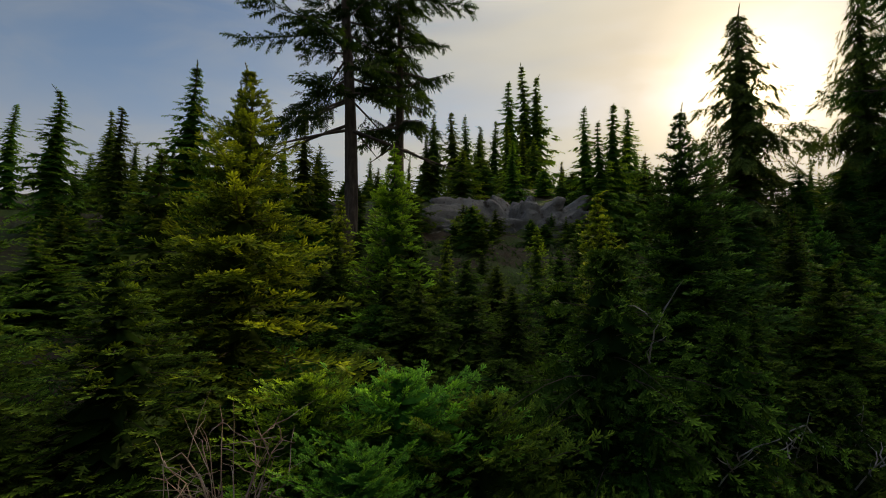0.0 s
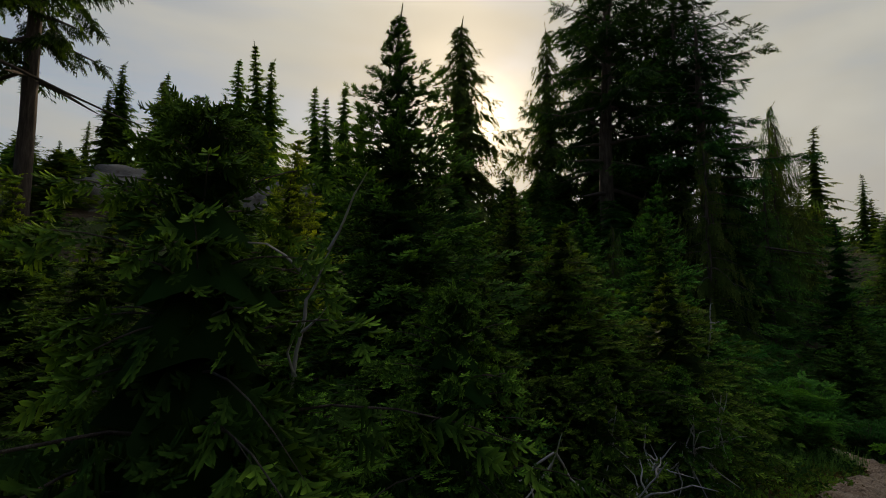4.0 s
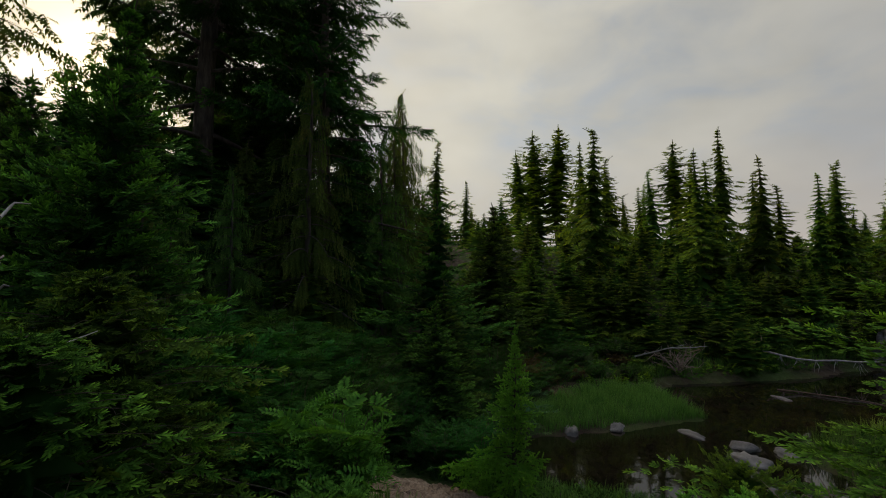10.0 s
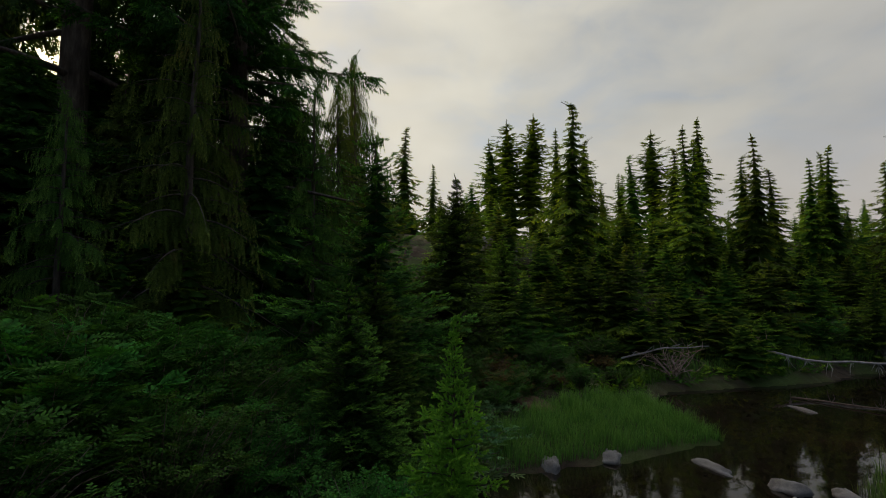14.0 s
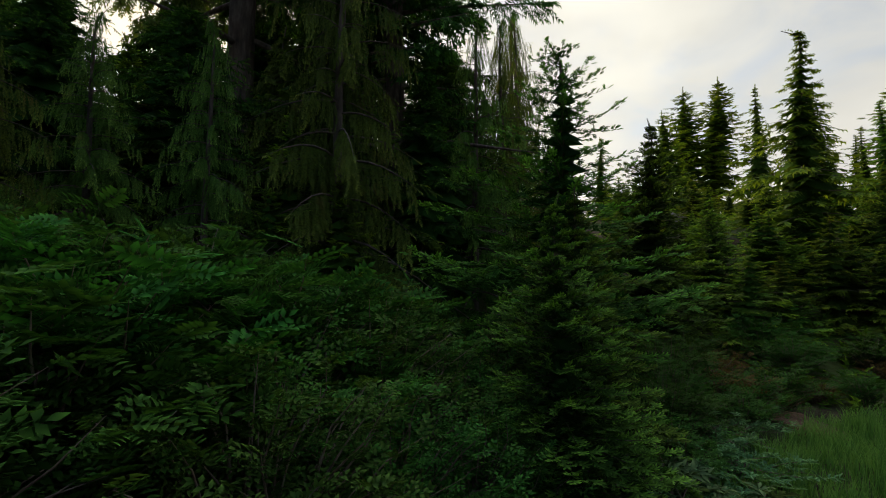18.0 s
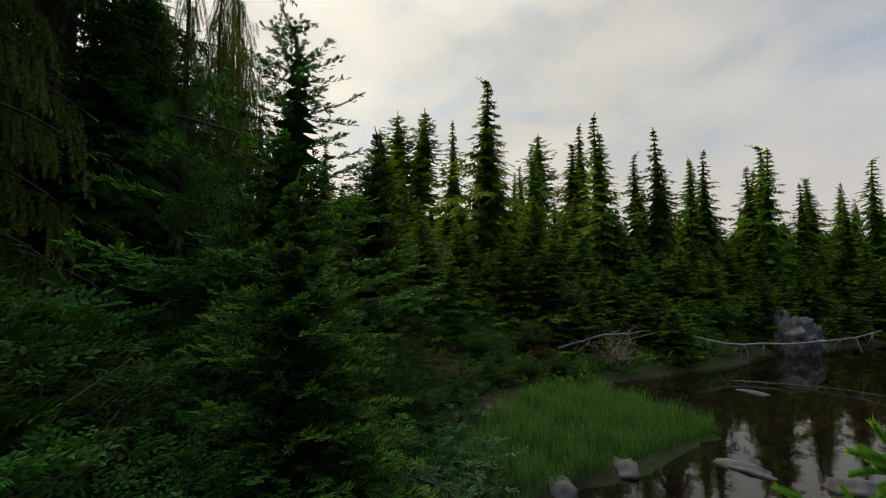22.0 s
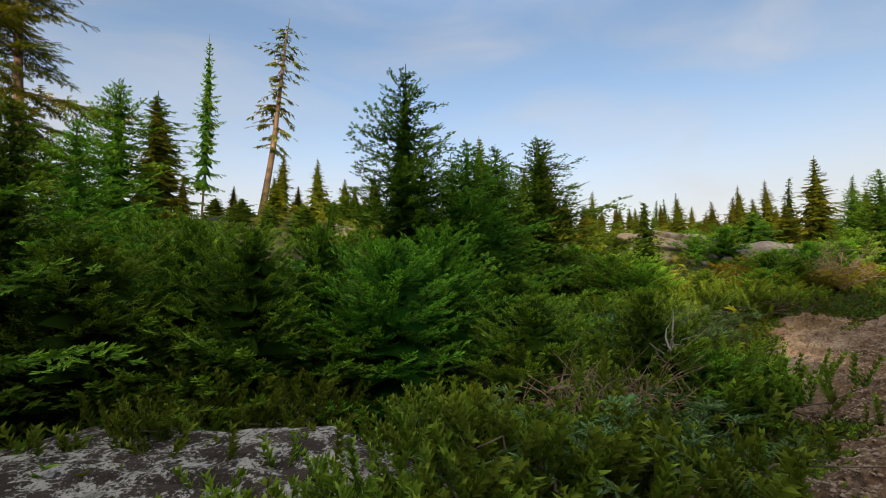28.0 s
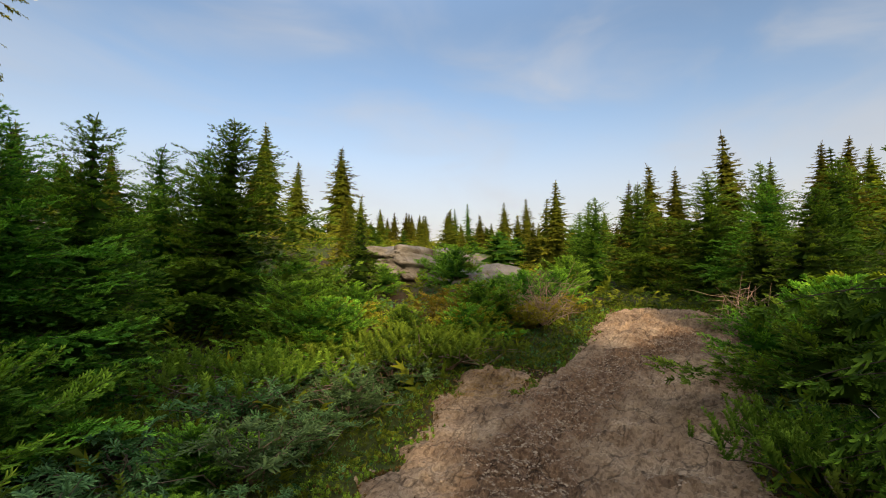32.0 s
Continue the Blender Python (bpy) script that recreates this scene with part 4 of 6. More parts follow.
def build_trail():
    step = 0.055
    gx, gy = np.arange(-9.2, 14.2, step), np.arange(-1.6, 7.9, step)
    X, Y = np.meshgrid(gx, gy)
    p = np.stack([X.ravel(), Y.ravel()], -1)
    m = trail_mask(p)
    relief = trail_relief(p)
    z = heights(p) + 0.03 + relief * np.clip(m * 2, 0, 1) - 0.10 * np.clip((0.22 - m) / 0.3, 0, 1)
    w = len(gx)
    i = (np.arange(len(gy) - 1)[:, None] * w + np.arange(w - 1)[None]).ravel()
    quad = np.stack([i, i + 1, i + w + 1, i + w], -1)
    quad = quad[(m[quad] > -0.06).all(1)]
    used, inv = np.unique(quad, return_inverse=True)
    me = raw_mesh("trail", np.column_stack([p, z])[used], inv.reshape(-1, 4), PATH_ROCK, grit_share(p)[used], smooth=True)
    return tagged(new("trail", me), "worn brown-grey granite footpath with grit and gravel", "trail", kind="structure")


def build_mud_trail():
    step = 0.16
    gx, gy = np.arange(12, 27.5, step), np.arange(-23, 5.5, step)
    X, Y = np.meshgrid(gx, gy)
    p = np.stack([X.ravel(), Y.ravel()], -1)
    m = 0.27 - line_distance(p, FAR_TRAIL[1:]) + 0.20 * waves(p, 1.5, 31)
    m[(pond_depth(p) > -0.1)] = -1
    z = heights(p) + 0.025 + 0.03 * waves(p, 0.7, 32) - 0.07 * np.clip((0.15 - m) / 0.25, 0, 1)
    w = len(gx)
    i = (np.arange(len(gy) - 1)[:, None] * w + np.arange(w - 1)[None]).ravel()
    quad = np.stack([i, i + 1, i + w + 1, i + w], -1)
    quad = quad[(m[quad] > -0.05).all(1)]
    used, inv = np.unique(quad, return_inverse=True)
    mud = solid_mat("trodden_mud", 2.5, ((0.3, (0.026, 0.014, 0.008)), (0.7, (0.080, 0.046, 0.027))), 0.8, 0.8, 0.03)
    me = raw_mesh("mud_path", np.column_stack([p, z])[used], inv.reshape(-1, 4), mud, smooth=True)
    return tagged(new("mud_path", me), "dark trodden mud path between grass and heather", "trail", kind="structure")


def build_water():
    bm = bmesh.new()
    bm.faces.new([bm.verts.new((x, y, WATER)) for x, y in ((13.5, -20), (38, -20), (38, 11), (13.5, 11))])
    me = bpy.data.meshes.new("pond_water")
    bm.to_mesh(me)
    bm.free()
    me.materials.append(WATER_MAT)
    tagged(new("pond_water", me), "still dark brown pond water mirroring sky and trees", "water", kind="structure")


build_ground()
trail = build_trail()
build_mud_trail()
build_water()

# ---------------------------------------------------------------- prototypes
YOUNG = [conifer("young_conifer", 40 + k, HEMLOCK, BARK, FINGERS, H=2.3, R=0.92, branches=98, whorl=7, lateral=0.5, bare=0.02, power=0.9, droop=0.36, twig=0.13, step=0.11, skirt=0.45, wild=0.28, bend=0.14, girth=0.009, lobes=0.15, dense=0.9,
                 label="young green mountain hemlock with drooping leader", group="young conifers") for k in range(4)]
POLES = [conifer("young_hemlock", 50 + k, HEMLOCK, BARK, FINGERS, H=4.4, R=1.3, branches=140, whorl=7, lateral=0.52, bare=0.02, power=1.15, sparse=0.08, pitch=(-0.15, 0.4), droop=0.30, upturn=0.16, twig=0.17, step=0.15, skirt=0.42, wild=0.35, bend=0.12, girth=0.009, lobes=0.2, dense=0.85,
                 label="slender green hemlock with layered drooping branches", group="young conifers") for k in range(3)]
SPRAWL = [conifer("sprawling_hemlock", 84 + k, HEMLOCK, BARK, FINGERS, H=1.8, R=1.35, branches=88, whorl=9, bare=0.05, power=0.6, pitch=(0.05, 0.7), droop=0.42, upturn=0.10, twig=0.17, step=0.15, hang=0.15, skirt=0.4, wild=0.5, girth=0.012, lobes=0.35, bend=0.05,
                  label="sprawling dark hemlock with drooping boughs", group="young conifers") for k in range(3)]
THIN = conifer("hemlock_tree", 76, FIR, BARK, FINGERS, H=6.0, R=1.9, branches=120, whorl=6, lateral=0.42, bare=0.02, power=0.8, pitch=(-0.12, 0.5), droop=0.22, upturn=0.24, twig=0.20, step=0.16, skirt=0.3, wild=0.5, girth=0.010, sparse=0.12, bend=0.12, taper=0.08, dense=1.1,
               label="dark green hemlock with a thin ragged top", group="firs")
GLOOM = [conifer("shaded_fir", 86 + k, HEMLOCK, BARK, MID_TWIG, H=6.0, R=2.1, branches=110, whorl=8, bare=0.02, power=0.75, pitch=(-0.05, 0.4), droop=0.36, upturn=0.10, twig=0.34, step=0.24, lateral=0.42, hang=0.2, wild=0.4, girth=0.014, skirt=0.62, dense=1.1,
                 label="dark fir in the shade of the old trees", group="firs of the dark wood") for k in range(2)]
SUNNY_FIRS = [conifer("fir_tree", 270 + k, LIT_FIR, BARK, FINGERS, H=4.6, R=1.95, branches=170, whorl=8, lateral=0.55, bare=0.02, power=0.85, pitch=(-0.10, 0.5), droop=0.24, upturn=0.24, twig=0.145, step=0.115, skirt=0.26, wild=0.5, girth=0.011, lobes=0.3, bend=0.06, taper=0.15, sparse=0.08,
                label="green fir with needles coloured as brightly lit", group="firs") for k in range(3)]
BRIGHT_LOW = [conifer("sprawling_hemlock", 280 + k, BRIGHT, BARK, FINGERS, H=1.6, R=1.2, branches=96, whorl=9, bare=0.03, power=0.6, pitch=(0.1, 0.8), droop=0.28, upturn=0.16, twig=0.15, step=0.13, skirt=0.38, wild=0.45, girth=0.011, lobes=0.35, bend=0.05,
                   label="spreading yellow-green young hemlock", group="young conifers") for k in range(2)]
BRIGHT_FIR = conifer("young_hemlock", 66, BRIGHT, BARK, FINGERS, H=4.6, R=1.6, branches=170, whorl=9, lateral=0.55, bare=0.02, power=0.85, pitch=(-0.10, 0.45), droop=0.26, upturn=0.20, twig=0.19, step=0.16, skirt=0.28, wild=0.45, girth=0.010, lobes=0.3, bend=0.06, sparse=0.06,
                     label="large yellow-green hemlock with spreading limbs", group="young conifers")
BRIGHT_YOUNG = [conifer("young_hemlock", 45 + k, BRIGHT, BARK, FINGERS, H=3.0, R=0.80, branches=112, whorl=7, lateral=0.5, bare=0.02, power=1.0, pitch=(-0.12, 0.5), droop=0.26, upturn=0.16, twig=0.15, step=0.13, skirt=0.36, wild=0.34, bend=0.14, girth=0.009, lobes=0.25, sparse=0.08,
                 label="young hemlock with low-sun yellow put into its needle colour", group="young conifers") for k in range(3)]
FIRS = [conifer("fir_tree", 60 + k, FIR, BARK, FINGERS, H=4.6, R=1.6, branches=180, whorl=10, lateral=0.55, bare=0.02, power=0.95, pitch=(-0.12, 0.45), droop=0.24, upturn=0.20, twig=0.19, step=0.15, skirt=0.28, wild=0.3, girth=0.010, lobes=0.25, bend=0.05, dense=1.0,
                label="bushy dark green fir with layered branches", group="firs") for k in range(3)]
LOW = [conifer("spreading_conifer", 80 + k, LIT_FIR, BARK, FINGERS, H=1.2, R=0.9, branches=66, whorl=11, bare=0.06, power=0.55, pitch=(0.12, 0.8), droop=0.15, upturn=0.16, twig=0.125, step=0.10, skirt=0.42, wild=0.35, girth=0.012, lobes=0.3, bend=0.0,
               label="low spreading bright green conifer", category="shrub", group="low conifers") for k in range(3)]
BIG_LOW = [conifer("spreading_conifer", 90 + k, LIT_FIR, BARK, FINGERS, H=2.1, R=1.35, branches=99, whorl=11, bare=0.04, power=0.6, pitch=(0.05, 0.8), droop=0.18, upturn=0.18, twig=0.145, step=0.12, skirt=0.42, wild=0.35, girth=0.011, lobes=0.3, bend=0.0, dense=0.85,
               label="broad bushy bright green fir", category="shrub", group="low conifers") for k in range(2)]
SPIRES = [conifer("hemlock_tree", 100 + k, FAR, BARK, FROND, H=7.0, R=1.38 + 0.10 * k, branches=115, whorl=5, bare=0.01, power=1.08, pitch=(-0.1, 0.5), droop=0.46, upturn=0.16, twig=0.40, lateral=0.66, levels=1, wild=0.55, bend=0.20, sparse=0.06, skirt=0.45, girth=0.011, lobes=0.2,
                  label="narrow dark green mountain hemlock", group="hemlocks round the pond") for k in range(5)]
MIDFIRS = [conifer("thicket_fir", 120 + k, FAR, BARK, FROND, H=4.0, R=1.5, branches=65, bare=0.0, power=1.0, pitch=(-0.1, 0.55), droop=0.24, upturn=0.12, twig=0.30, lateral=0.62, levels=1, wild=0.35, bend=0.08, girth=0.011, lobes=0.3, skirt=0.42,
                  label="bushy green fir in the thicket", group="thicket firs") for k in range(3)]
SCRUB = [conifer("scrub_fir", 125 + k, FAR, BARK, FROND, H=2.0, R=0.95, branches=40, bare=0.0, power=0.65, pitch=(0.0, 0.6), droop=0.2, upturn=0.12, twig=0.30, lateral=0.7, levels=1, wild=0.4, bend=0.08, girth=0.014, dense=0.8, skirt=0.75,
                label="low bushy fir on the slope", category="shrub", group="scrub firs") for k in range(3)]
OPEN = [conifer("open_fir", 130 + k, FAR, BARK, FROND, H=9.0, R=1.7, branches=100, bare=0.12, power=0.7, pitch=(-0.1, 0.35), droop=0.18, twig=0.5, lateral=0.55, levels=1, wild=0.5, sparse=0.06, bend=0.0, girth=0.012, skirt=0.45,
                label="tall open-crowned fir with a visible trunk", group="tall firs") for k in range(3)]
WEEPING = [conifer("cedar_tree", 150 + k, CEDAR, BARK, CEDAR_TWIG, H=9.0, R=1.8, branches=84, bare=0.03, power=0.6, pitch=(0.0, 0.4), droop=0.50, upturn=0.05, twig=0.22, step=0.12, lateral=0.34, hang=0.82, wild=0.45, bend=0.08, girth=0.014, dense=2.1, skirt=0.0,
                   label="yellow cedar with hanging curtains of foliage", group="cedars") for k in range(2)]
SHAGGY = conifer("cedar_tree", 160, CEDAR, BARK, MID_TWIG, H=10.0, R=2.5, branches=130, bare=0.02, power=0.85, pitch=(0.05, 0.4), droop=0.45, upturn=0.10, twig=0.40, step=0.20, lateral=0.34, hang=0.5, levels=2, wild=0.55, bend=0.03, girth=0.014, dense=1.25, skirt=0.30, sparse=0.08,
                 label="shaggy dark yellow cedar with drooping branches", group="cedars")
GIANTS = [conifer("old_hemlock", 170 + k, FIR, BARK, MID_TWIG, H=17.0, R=4.4, branches=110, bare=0.20, power=0.5, pitch=(-0.12, 0.4), droop=0.26, upturn=0.14, twig=0.48, step=0.24, lateral=0.34, hang=0.25, wild=0.55, sparse=0.10, bend=0.03, girth=0.027, bare_limbs=5, dense=1.5, skirt=0.0,
                  label="old dark hemlock with thick trunk and ragged limbs", group="old hemlocks") for k in range(2)]
RAGGED = [conifer("old_hemlock", 180 + k, FIR, BARK, MID_TWIG, H=20.0, R=4.6, branches=110, bare=0.22, power=0.4, pitch=(-0.20, 0.3), droop=0.22, upturn=0.16, twig=0.50, step=0.24, lateral=0.36, hang=0.12, wild=0.6, sparse=0.15, bend=0.0, girth=0.017, bare_limbs=6, dense=1.5, skirt=0.0,
                  label="tall old hemlock with bare trunk and ragged limbs", group="old hemlocks") for k in range(2)]
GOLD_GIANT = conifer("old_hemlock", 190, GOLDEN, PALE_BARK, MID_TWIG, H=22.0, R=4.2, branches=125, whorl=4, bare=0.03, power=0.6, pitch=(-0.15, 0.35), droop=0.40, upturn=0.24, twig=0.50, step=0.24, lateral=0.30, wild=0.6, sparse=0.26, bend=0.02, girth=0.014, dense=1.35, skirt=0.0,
                     label="large hemlock with olive-gold needles coloured as evening-lit", group="old hemlocks")
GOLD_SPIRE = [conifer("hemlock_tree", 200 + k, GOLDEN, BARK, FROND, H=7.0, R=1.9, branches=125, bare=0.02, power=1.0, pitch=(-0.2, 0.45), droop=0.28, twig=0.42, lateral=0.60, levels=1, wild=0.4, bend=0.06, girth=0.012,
                      label="hemlock with evening light put into its yellow-green needles", group="hemlocks on the rock ridge") for k in range(3)]
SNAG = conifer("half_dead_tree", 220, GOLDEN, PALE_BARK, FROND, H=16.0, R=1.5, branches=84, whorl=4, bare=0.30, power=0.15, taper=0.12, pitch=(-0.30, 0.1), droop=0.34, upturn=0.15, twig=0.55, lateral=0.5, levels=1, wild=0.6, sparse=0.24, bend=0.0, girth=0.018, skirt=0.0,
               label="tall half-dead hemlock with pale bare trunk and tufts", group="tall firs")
POND_SAPLING = conifer("pond_sapling", 230, SAPLING, BARK, BRUSH, H=2.2, R=0.80, branches=125, whorl=5, bare=0.03, power=1.25, pitch=(-0.1, 0.5), droop=0.26, upturn=0.16, twig=0.10, step=0.042, lateral=0.45, dense=1.9, skirt=0.0, wild=0.6, bend=0.15, girth=0.012, lobes=0.35,
                       label="young fir with thick needles and leaning tip on the shore", group="young conifers")
DEAD_BUSH = conifer("dead_conifer", 240, TWIGS, TWIGS, FAR_TWIG, H=1.1, R=0.8, branches=34, bare=0.1, power=0.5, pitch=(0.2, 0.8), droop=0.1, twig=0.05, step=0.3, levels=2, girth=0.018, skirt=0.0, label="dead grey-brown conifer with bare twigs", category="shrub")
ROWANS = [shrub("rowan_bush", 300 + k, ROWAN, PINNATE, H=1.9, R=1.1, stems=42, leaves=36, leaf=0.20, spread=0.35, label="dense rowan bush with feathered green leaves", group="rowan bushes") for k in range(3)]
LIT_ROWANS = [shrub("rowan_bush", 310 + k, LIT_ROWAN, PINNATE, H=1.5, R=0.75, stems=30, leaves=22, leaf=0.25, spread=0.4, label="rowan coloured as lit, with broad feathered leaves beside the trail", group="rowan bushes") for k in range(2)]
BERRIES = [shrub("blueberry_bush", 320 + k, BERRY, SPRIG, H=1.1, R=0.75, stems=46, leaves=18, leaf=0.15, spread=0.4, label="blueberry bush with small oval green leaves", group="blueberry bushes") for k in range(3)]
BIG_BERRIES = [shrub("blueberry_bush", 330 + k, BERRY, SPRIG, H=1.7, R=0.95, stems=80, leaves=26, leaf=0.13, spread=0.35, label="tall blueberry bush with small oval dark leaves", group="blueberry bushes") for k in range(2)]
WILLOWS = [shrub("willow_bush", 340 + k, WILLOW, WHORL, H=0.55, R=0.6, stems=26, leaves=10, leaf=0.14, spread=0.45, label="low grey-green leafy bush", group="low leafy bushes") for k in range(2)]
HEATHS = [shrub("heather_clump", 360 + k, HEATHER, SOFT_BRUSH, H=0.30, R=0.55, stems=60, leaves=6, leaf=0.13, spread=0.3, rise=(1.0, 3.0), label="heather clump, green with brown sprigs", group="heather clumps") for k in range(2)]
RUSTY = [shrub("rusty_bush", 390 + k, RUST, SPRIG, H=0.9, R=0.7, stems=40, leaves=14, leaf=0.12, spread=0.4, label="rusty brown bush on the pond bank", group="rusty bushes") for k in range(1)]
YELLOWS = [shrub("yellowing_bush", 380 + k, AUTUMN, SPRIG, H=0.9, R=0.8, stems=36, leaves=13, leaf=0.15, spread=0.5, label="yellowing bush lit by evening sun", group="yellowing bushes") for k in range(2)]
PROTOS = [BRIGHT_FIR, THIN] + LIT_ROWANS + SUNNY_FIRS + BRIGHT_LOW + RUSTY + SPRAWL + GLOOM + BRIGHT_YOUNG + BIG_BERRIES + [SHAGGY] + YOUNG + POLES + BIG_LOW + RAGGED + SCRUB + MIDFIRS + FIRS + LOW + SPIRES + OPEN + WEEPING + GIANTS + [GOLD_GIANT, SNAG, POND_SAPLING, DEAD_BUSH] + GOLD_SPIRE + ROWANS + BERRIES + WILLOWS + HEATHS + YELLOWS

dice = np.random.RandomState(77)


def tips(protos, rows, wide=1.0, label="", group=""):
    """Plants given by place and by the height above the datum at which they end."""
    for k, (x, y, top) in enumerate(rows):
        high = max(0.6, top - ground_at(x, y))
        kin = POLES if protos is YOUNG and high > 2.9 else BIG_LOW if protos is LOW and high > 1.6 else BIG_BERRIES if protos is BERRIES and high > 1.15 else protos
        place(kin[k % len(kin)], x, y, high, dice.uniform(0, 360), wide * dice.uniform(0.9, 1.15), 0.05, label, group)


# ---------------------------------------------------------------- trees round the pond
tips(OPEN, [(64.6, 12.7, 20.3), (59.1, 13.7, 16.3), (67.3, 10.1, 21.6), (62.0, -2.7, 16.6), (35.2, -22.0, 8.9), (13.9, -26.4, 12.1)], 1.5)
tips(MIDFIRS, [(50.0, 16.5, 8.6), (48.0, 14.8, 7.6), (52.0, 12.4, 8.8), (55.0, 15.4, 9.4), (46.0, 12.2, 6.8), (57.0, 11.0, 9.6)], 1.3)
tips(SPIRES, [(54.0, 21.5, 17.3), (40.8, 14.3, 9.1), (51.9, 6.5, 14.7), (34.5, 4.85, 10.2), (39.9, 4.2, 9.7), (54.8, 0.9, 10.8), (43.4, 2.0, 8.2), (60.8, -6.7, 17.6), (43.4, -1.4, 9.8)])
tips(SPIRES, [(34.9, -0.3, 8.4), (36.8, -1.1, 8.2), (35.7, -3.4, 8.0), (42.6, 1.4, 9.3), (41.0, -4.5, 8.3), (38.4, -5.0, 6.9), (41.6, -8.0, 8.0), (42.0, -9.2, 8.9), (41.8, -11.7, 7.7), (42.0, -12.6, 9.2), (37.8, -10.2, 7.7)])
tips(SPIRES, [(43.2, -20.5, 8.5), (39.0, -18.7, 7.0), (38.4, -21.2, 8.0), (38.7, -24.3, 6.9), (36.3, -23.8, 9.0), (34.4, -24.4, 8.4), (31.1, -25.0, 7.6), (29.7, -23.6, 7.2), (39.5, -26.0, 7.4), (46.8, -10.8, 9.6), (44.2, -13.5, 8.1), (40.4, -13.8, 6.2), (38.9, -14.9, 5.6), (44.6, -17.4, 7.6), (47.5, -19.6, 8.2), (50.0, -24.0, 8.4)])
tips(FIRS, [(25.4, 8.6, 4.2), (29.0, 7.6, 2.6), (22.5, 9.5, 1.4)], 1.0)
tips(MIDFIRS, [(27.5, 6.6, 1.0), (30.2, 4.2, 1.6), (31.6, 1.2, 1.4), (32.6, -1.4, 1.2), (33.5, -4.6, 1.3), (35.0, -7.4, 1.0), (36.2, -11.0, 0.8), (37.2, -14.5, 1.0), (36.6, -18.2, 1.2), (34.0, -20.0, 0.9)], 1.15)
tips(MIDFIRS, [(31.2, 6.4, 2.6), (33.0, 3.0, 3.0), (34.2, -1.9, 2.6), (36.0, -5.2, 2.4), (38.0, -8.6, 2.2), (38.8, -12.6, 2.4), (39.4, -16.4, 2.4), (36.2, -21.2, 1.6), (32.6, -22.4, 1.4), (30.0, -20.4, 0.6)], 1.1)

place(THIN, 19.42, 8.77, 3.72 - ground_at(19.42, 8.77), 40, 1.15, 0.05)
place(FIRS[0], 16.1, 7.5, 0.5 - ground_at(16.1, 7.5), 110, 1.05, 0.05, "bushy dark green fir with flat layered sprays")
place(FIRS[2], 17.9, 8.0, 0.9 - ground_at(17.9, 8.0), 10, 1.15, 0.05, "bushy dark green fir with flat layered sprays")
# ---------------------------------------------------------------- the dark wood on the north side
for (x, y, top, kind, wide) in ((24.0, 17.9, 21.0, 2, 0.8), (22.6, 15.4, 19.0, 3, 0.8), (20.8, 13.4, 13.5, 1, 0.9), (-3.9, 18.2, 22.0, 2, 0.95), (-2.0, 20.4, 20.0, 0, 0.55), (18.8, 16.5, 20.0, 0, 0.8)):
    place((GIANTS + RAGGED)[kind], x, y, top - ground_at(x, y), dice.uniform(0, 360), wide, 0.1)
tips(GLOOM, [(16.6, 14.8, 5.0), (14.6, 15.4, 4.7), (12.4, 14.6, 4.4), (14.4, 18.6, 6.4), (18.2, 13.0, 5.2), (20.2, 12.0, 4.2), (22.4, 13.2, 6.4), (10.6, 14.0, 4.2), (19.8, 17.0, 6.8), (22.6, 17.4, 9.4), (15.2, 17.4, 6.2), (25.0, 14.6, 7.6), (8.6, 13.6, 4.4)], 1.15)
place(GIANTS[1], 26.0, 23.5, 22.0 - ground_at(26.0, 23.5), 300, 0.9, 0.1)
tips(GLOOM, [(21.5, 20.0, 9.0), (24.4, 20.6, 10.0), (18.4, 19.2, 7.2), (13.0, 16.8, 5.2)], 1.2)
place(SHAGGY, 19.6, 21.2, 16.5 - ground_at(19.6, 21.2), 215, 0.8, 0.1)
place(SHAGGY, 13.3, 20.3, 14.6 - ground_at(13.3, 20.3), 30, 1.15, 0.05)
for x, y, top in ((18.4, 14.6, 5.4), (20.4, 15.0, 6.4)):
    place(SHAGGY, x, y, top - ground_at(x, y), dice.uniform(0, 360), 1.0, 0.05)
place(SHAGGY, 16.0, 20.6, 6.0 - ground_at(16.0, 20.6), 130, 1.0, 0.05)
tips(WEEPING, [(17.4, 11.5, 6.8), (15.9, 12.6, 3.8), (13.4, 12.2, 3.4), (19.6, 13.6, 6.2), (21.6, 11.6, 6.4), (27.9, 13.6, 10.2), (29.4, 14.6, 11.6), (14.6, 13.0, 3.3), (12.2, 12.6, 3.2), (24.4, 12.4, 8.0)], 1.0)
tips(SPIRES, [(8.7, 49.5, 26.4), (7.4, 50.5, 25.0), (9.9, 48.5, 24.6), (1.0, 56.0, 23.5), (4.0, 49.8, 19.4), (5.6, 49.7, 20.0), (7.7, 24.8, 11.7), (8.4, 22.5, 11.0), (-8.7, 15.8, 9.6), (-15.5, 18.3, 9.7), (-20.6, 21.8, 10.5)])
tips(SPIRES, [(-12.7, 17.9, 8.9), (-6.2, 14.2, 7.9), (-8.3, 21.7, 8.9), (-6.2, 20.4, 9.5), (-0.7, 32.8, 14.2), (1.5, 30.9, 13.3), (6.9, 20.2, 9.2), (-17.5, 24.0, 11.0), (11.5, 28.5, 13.0), (3.0, 38.0, 14.5)])
tips(FIRS, [(3.9, 7.5, 4.7), (6.2, 10.9, 4.0), (8.8, 10.9, 3.6), (-4.9, 11.0, 6.6), (3.2, 11.0, 3.2), (10.4, 8.7, 3.7), (11.0, 11.2, 3.6)], 0.85)
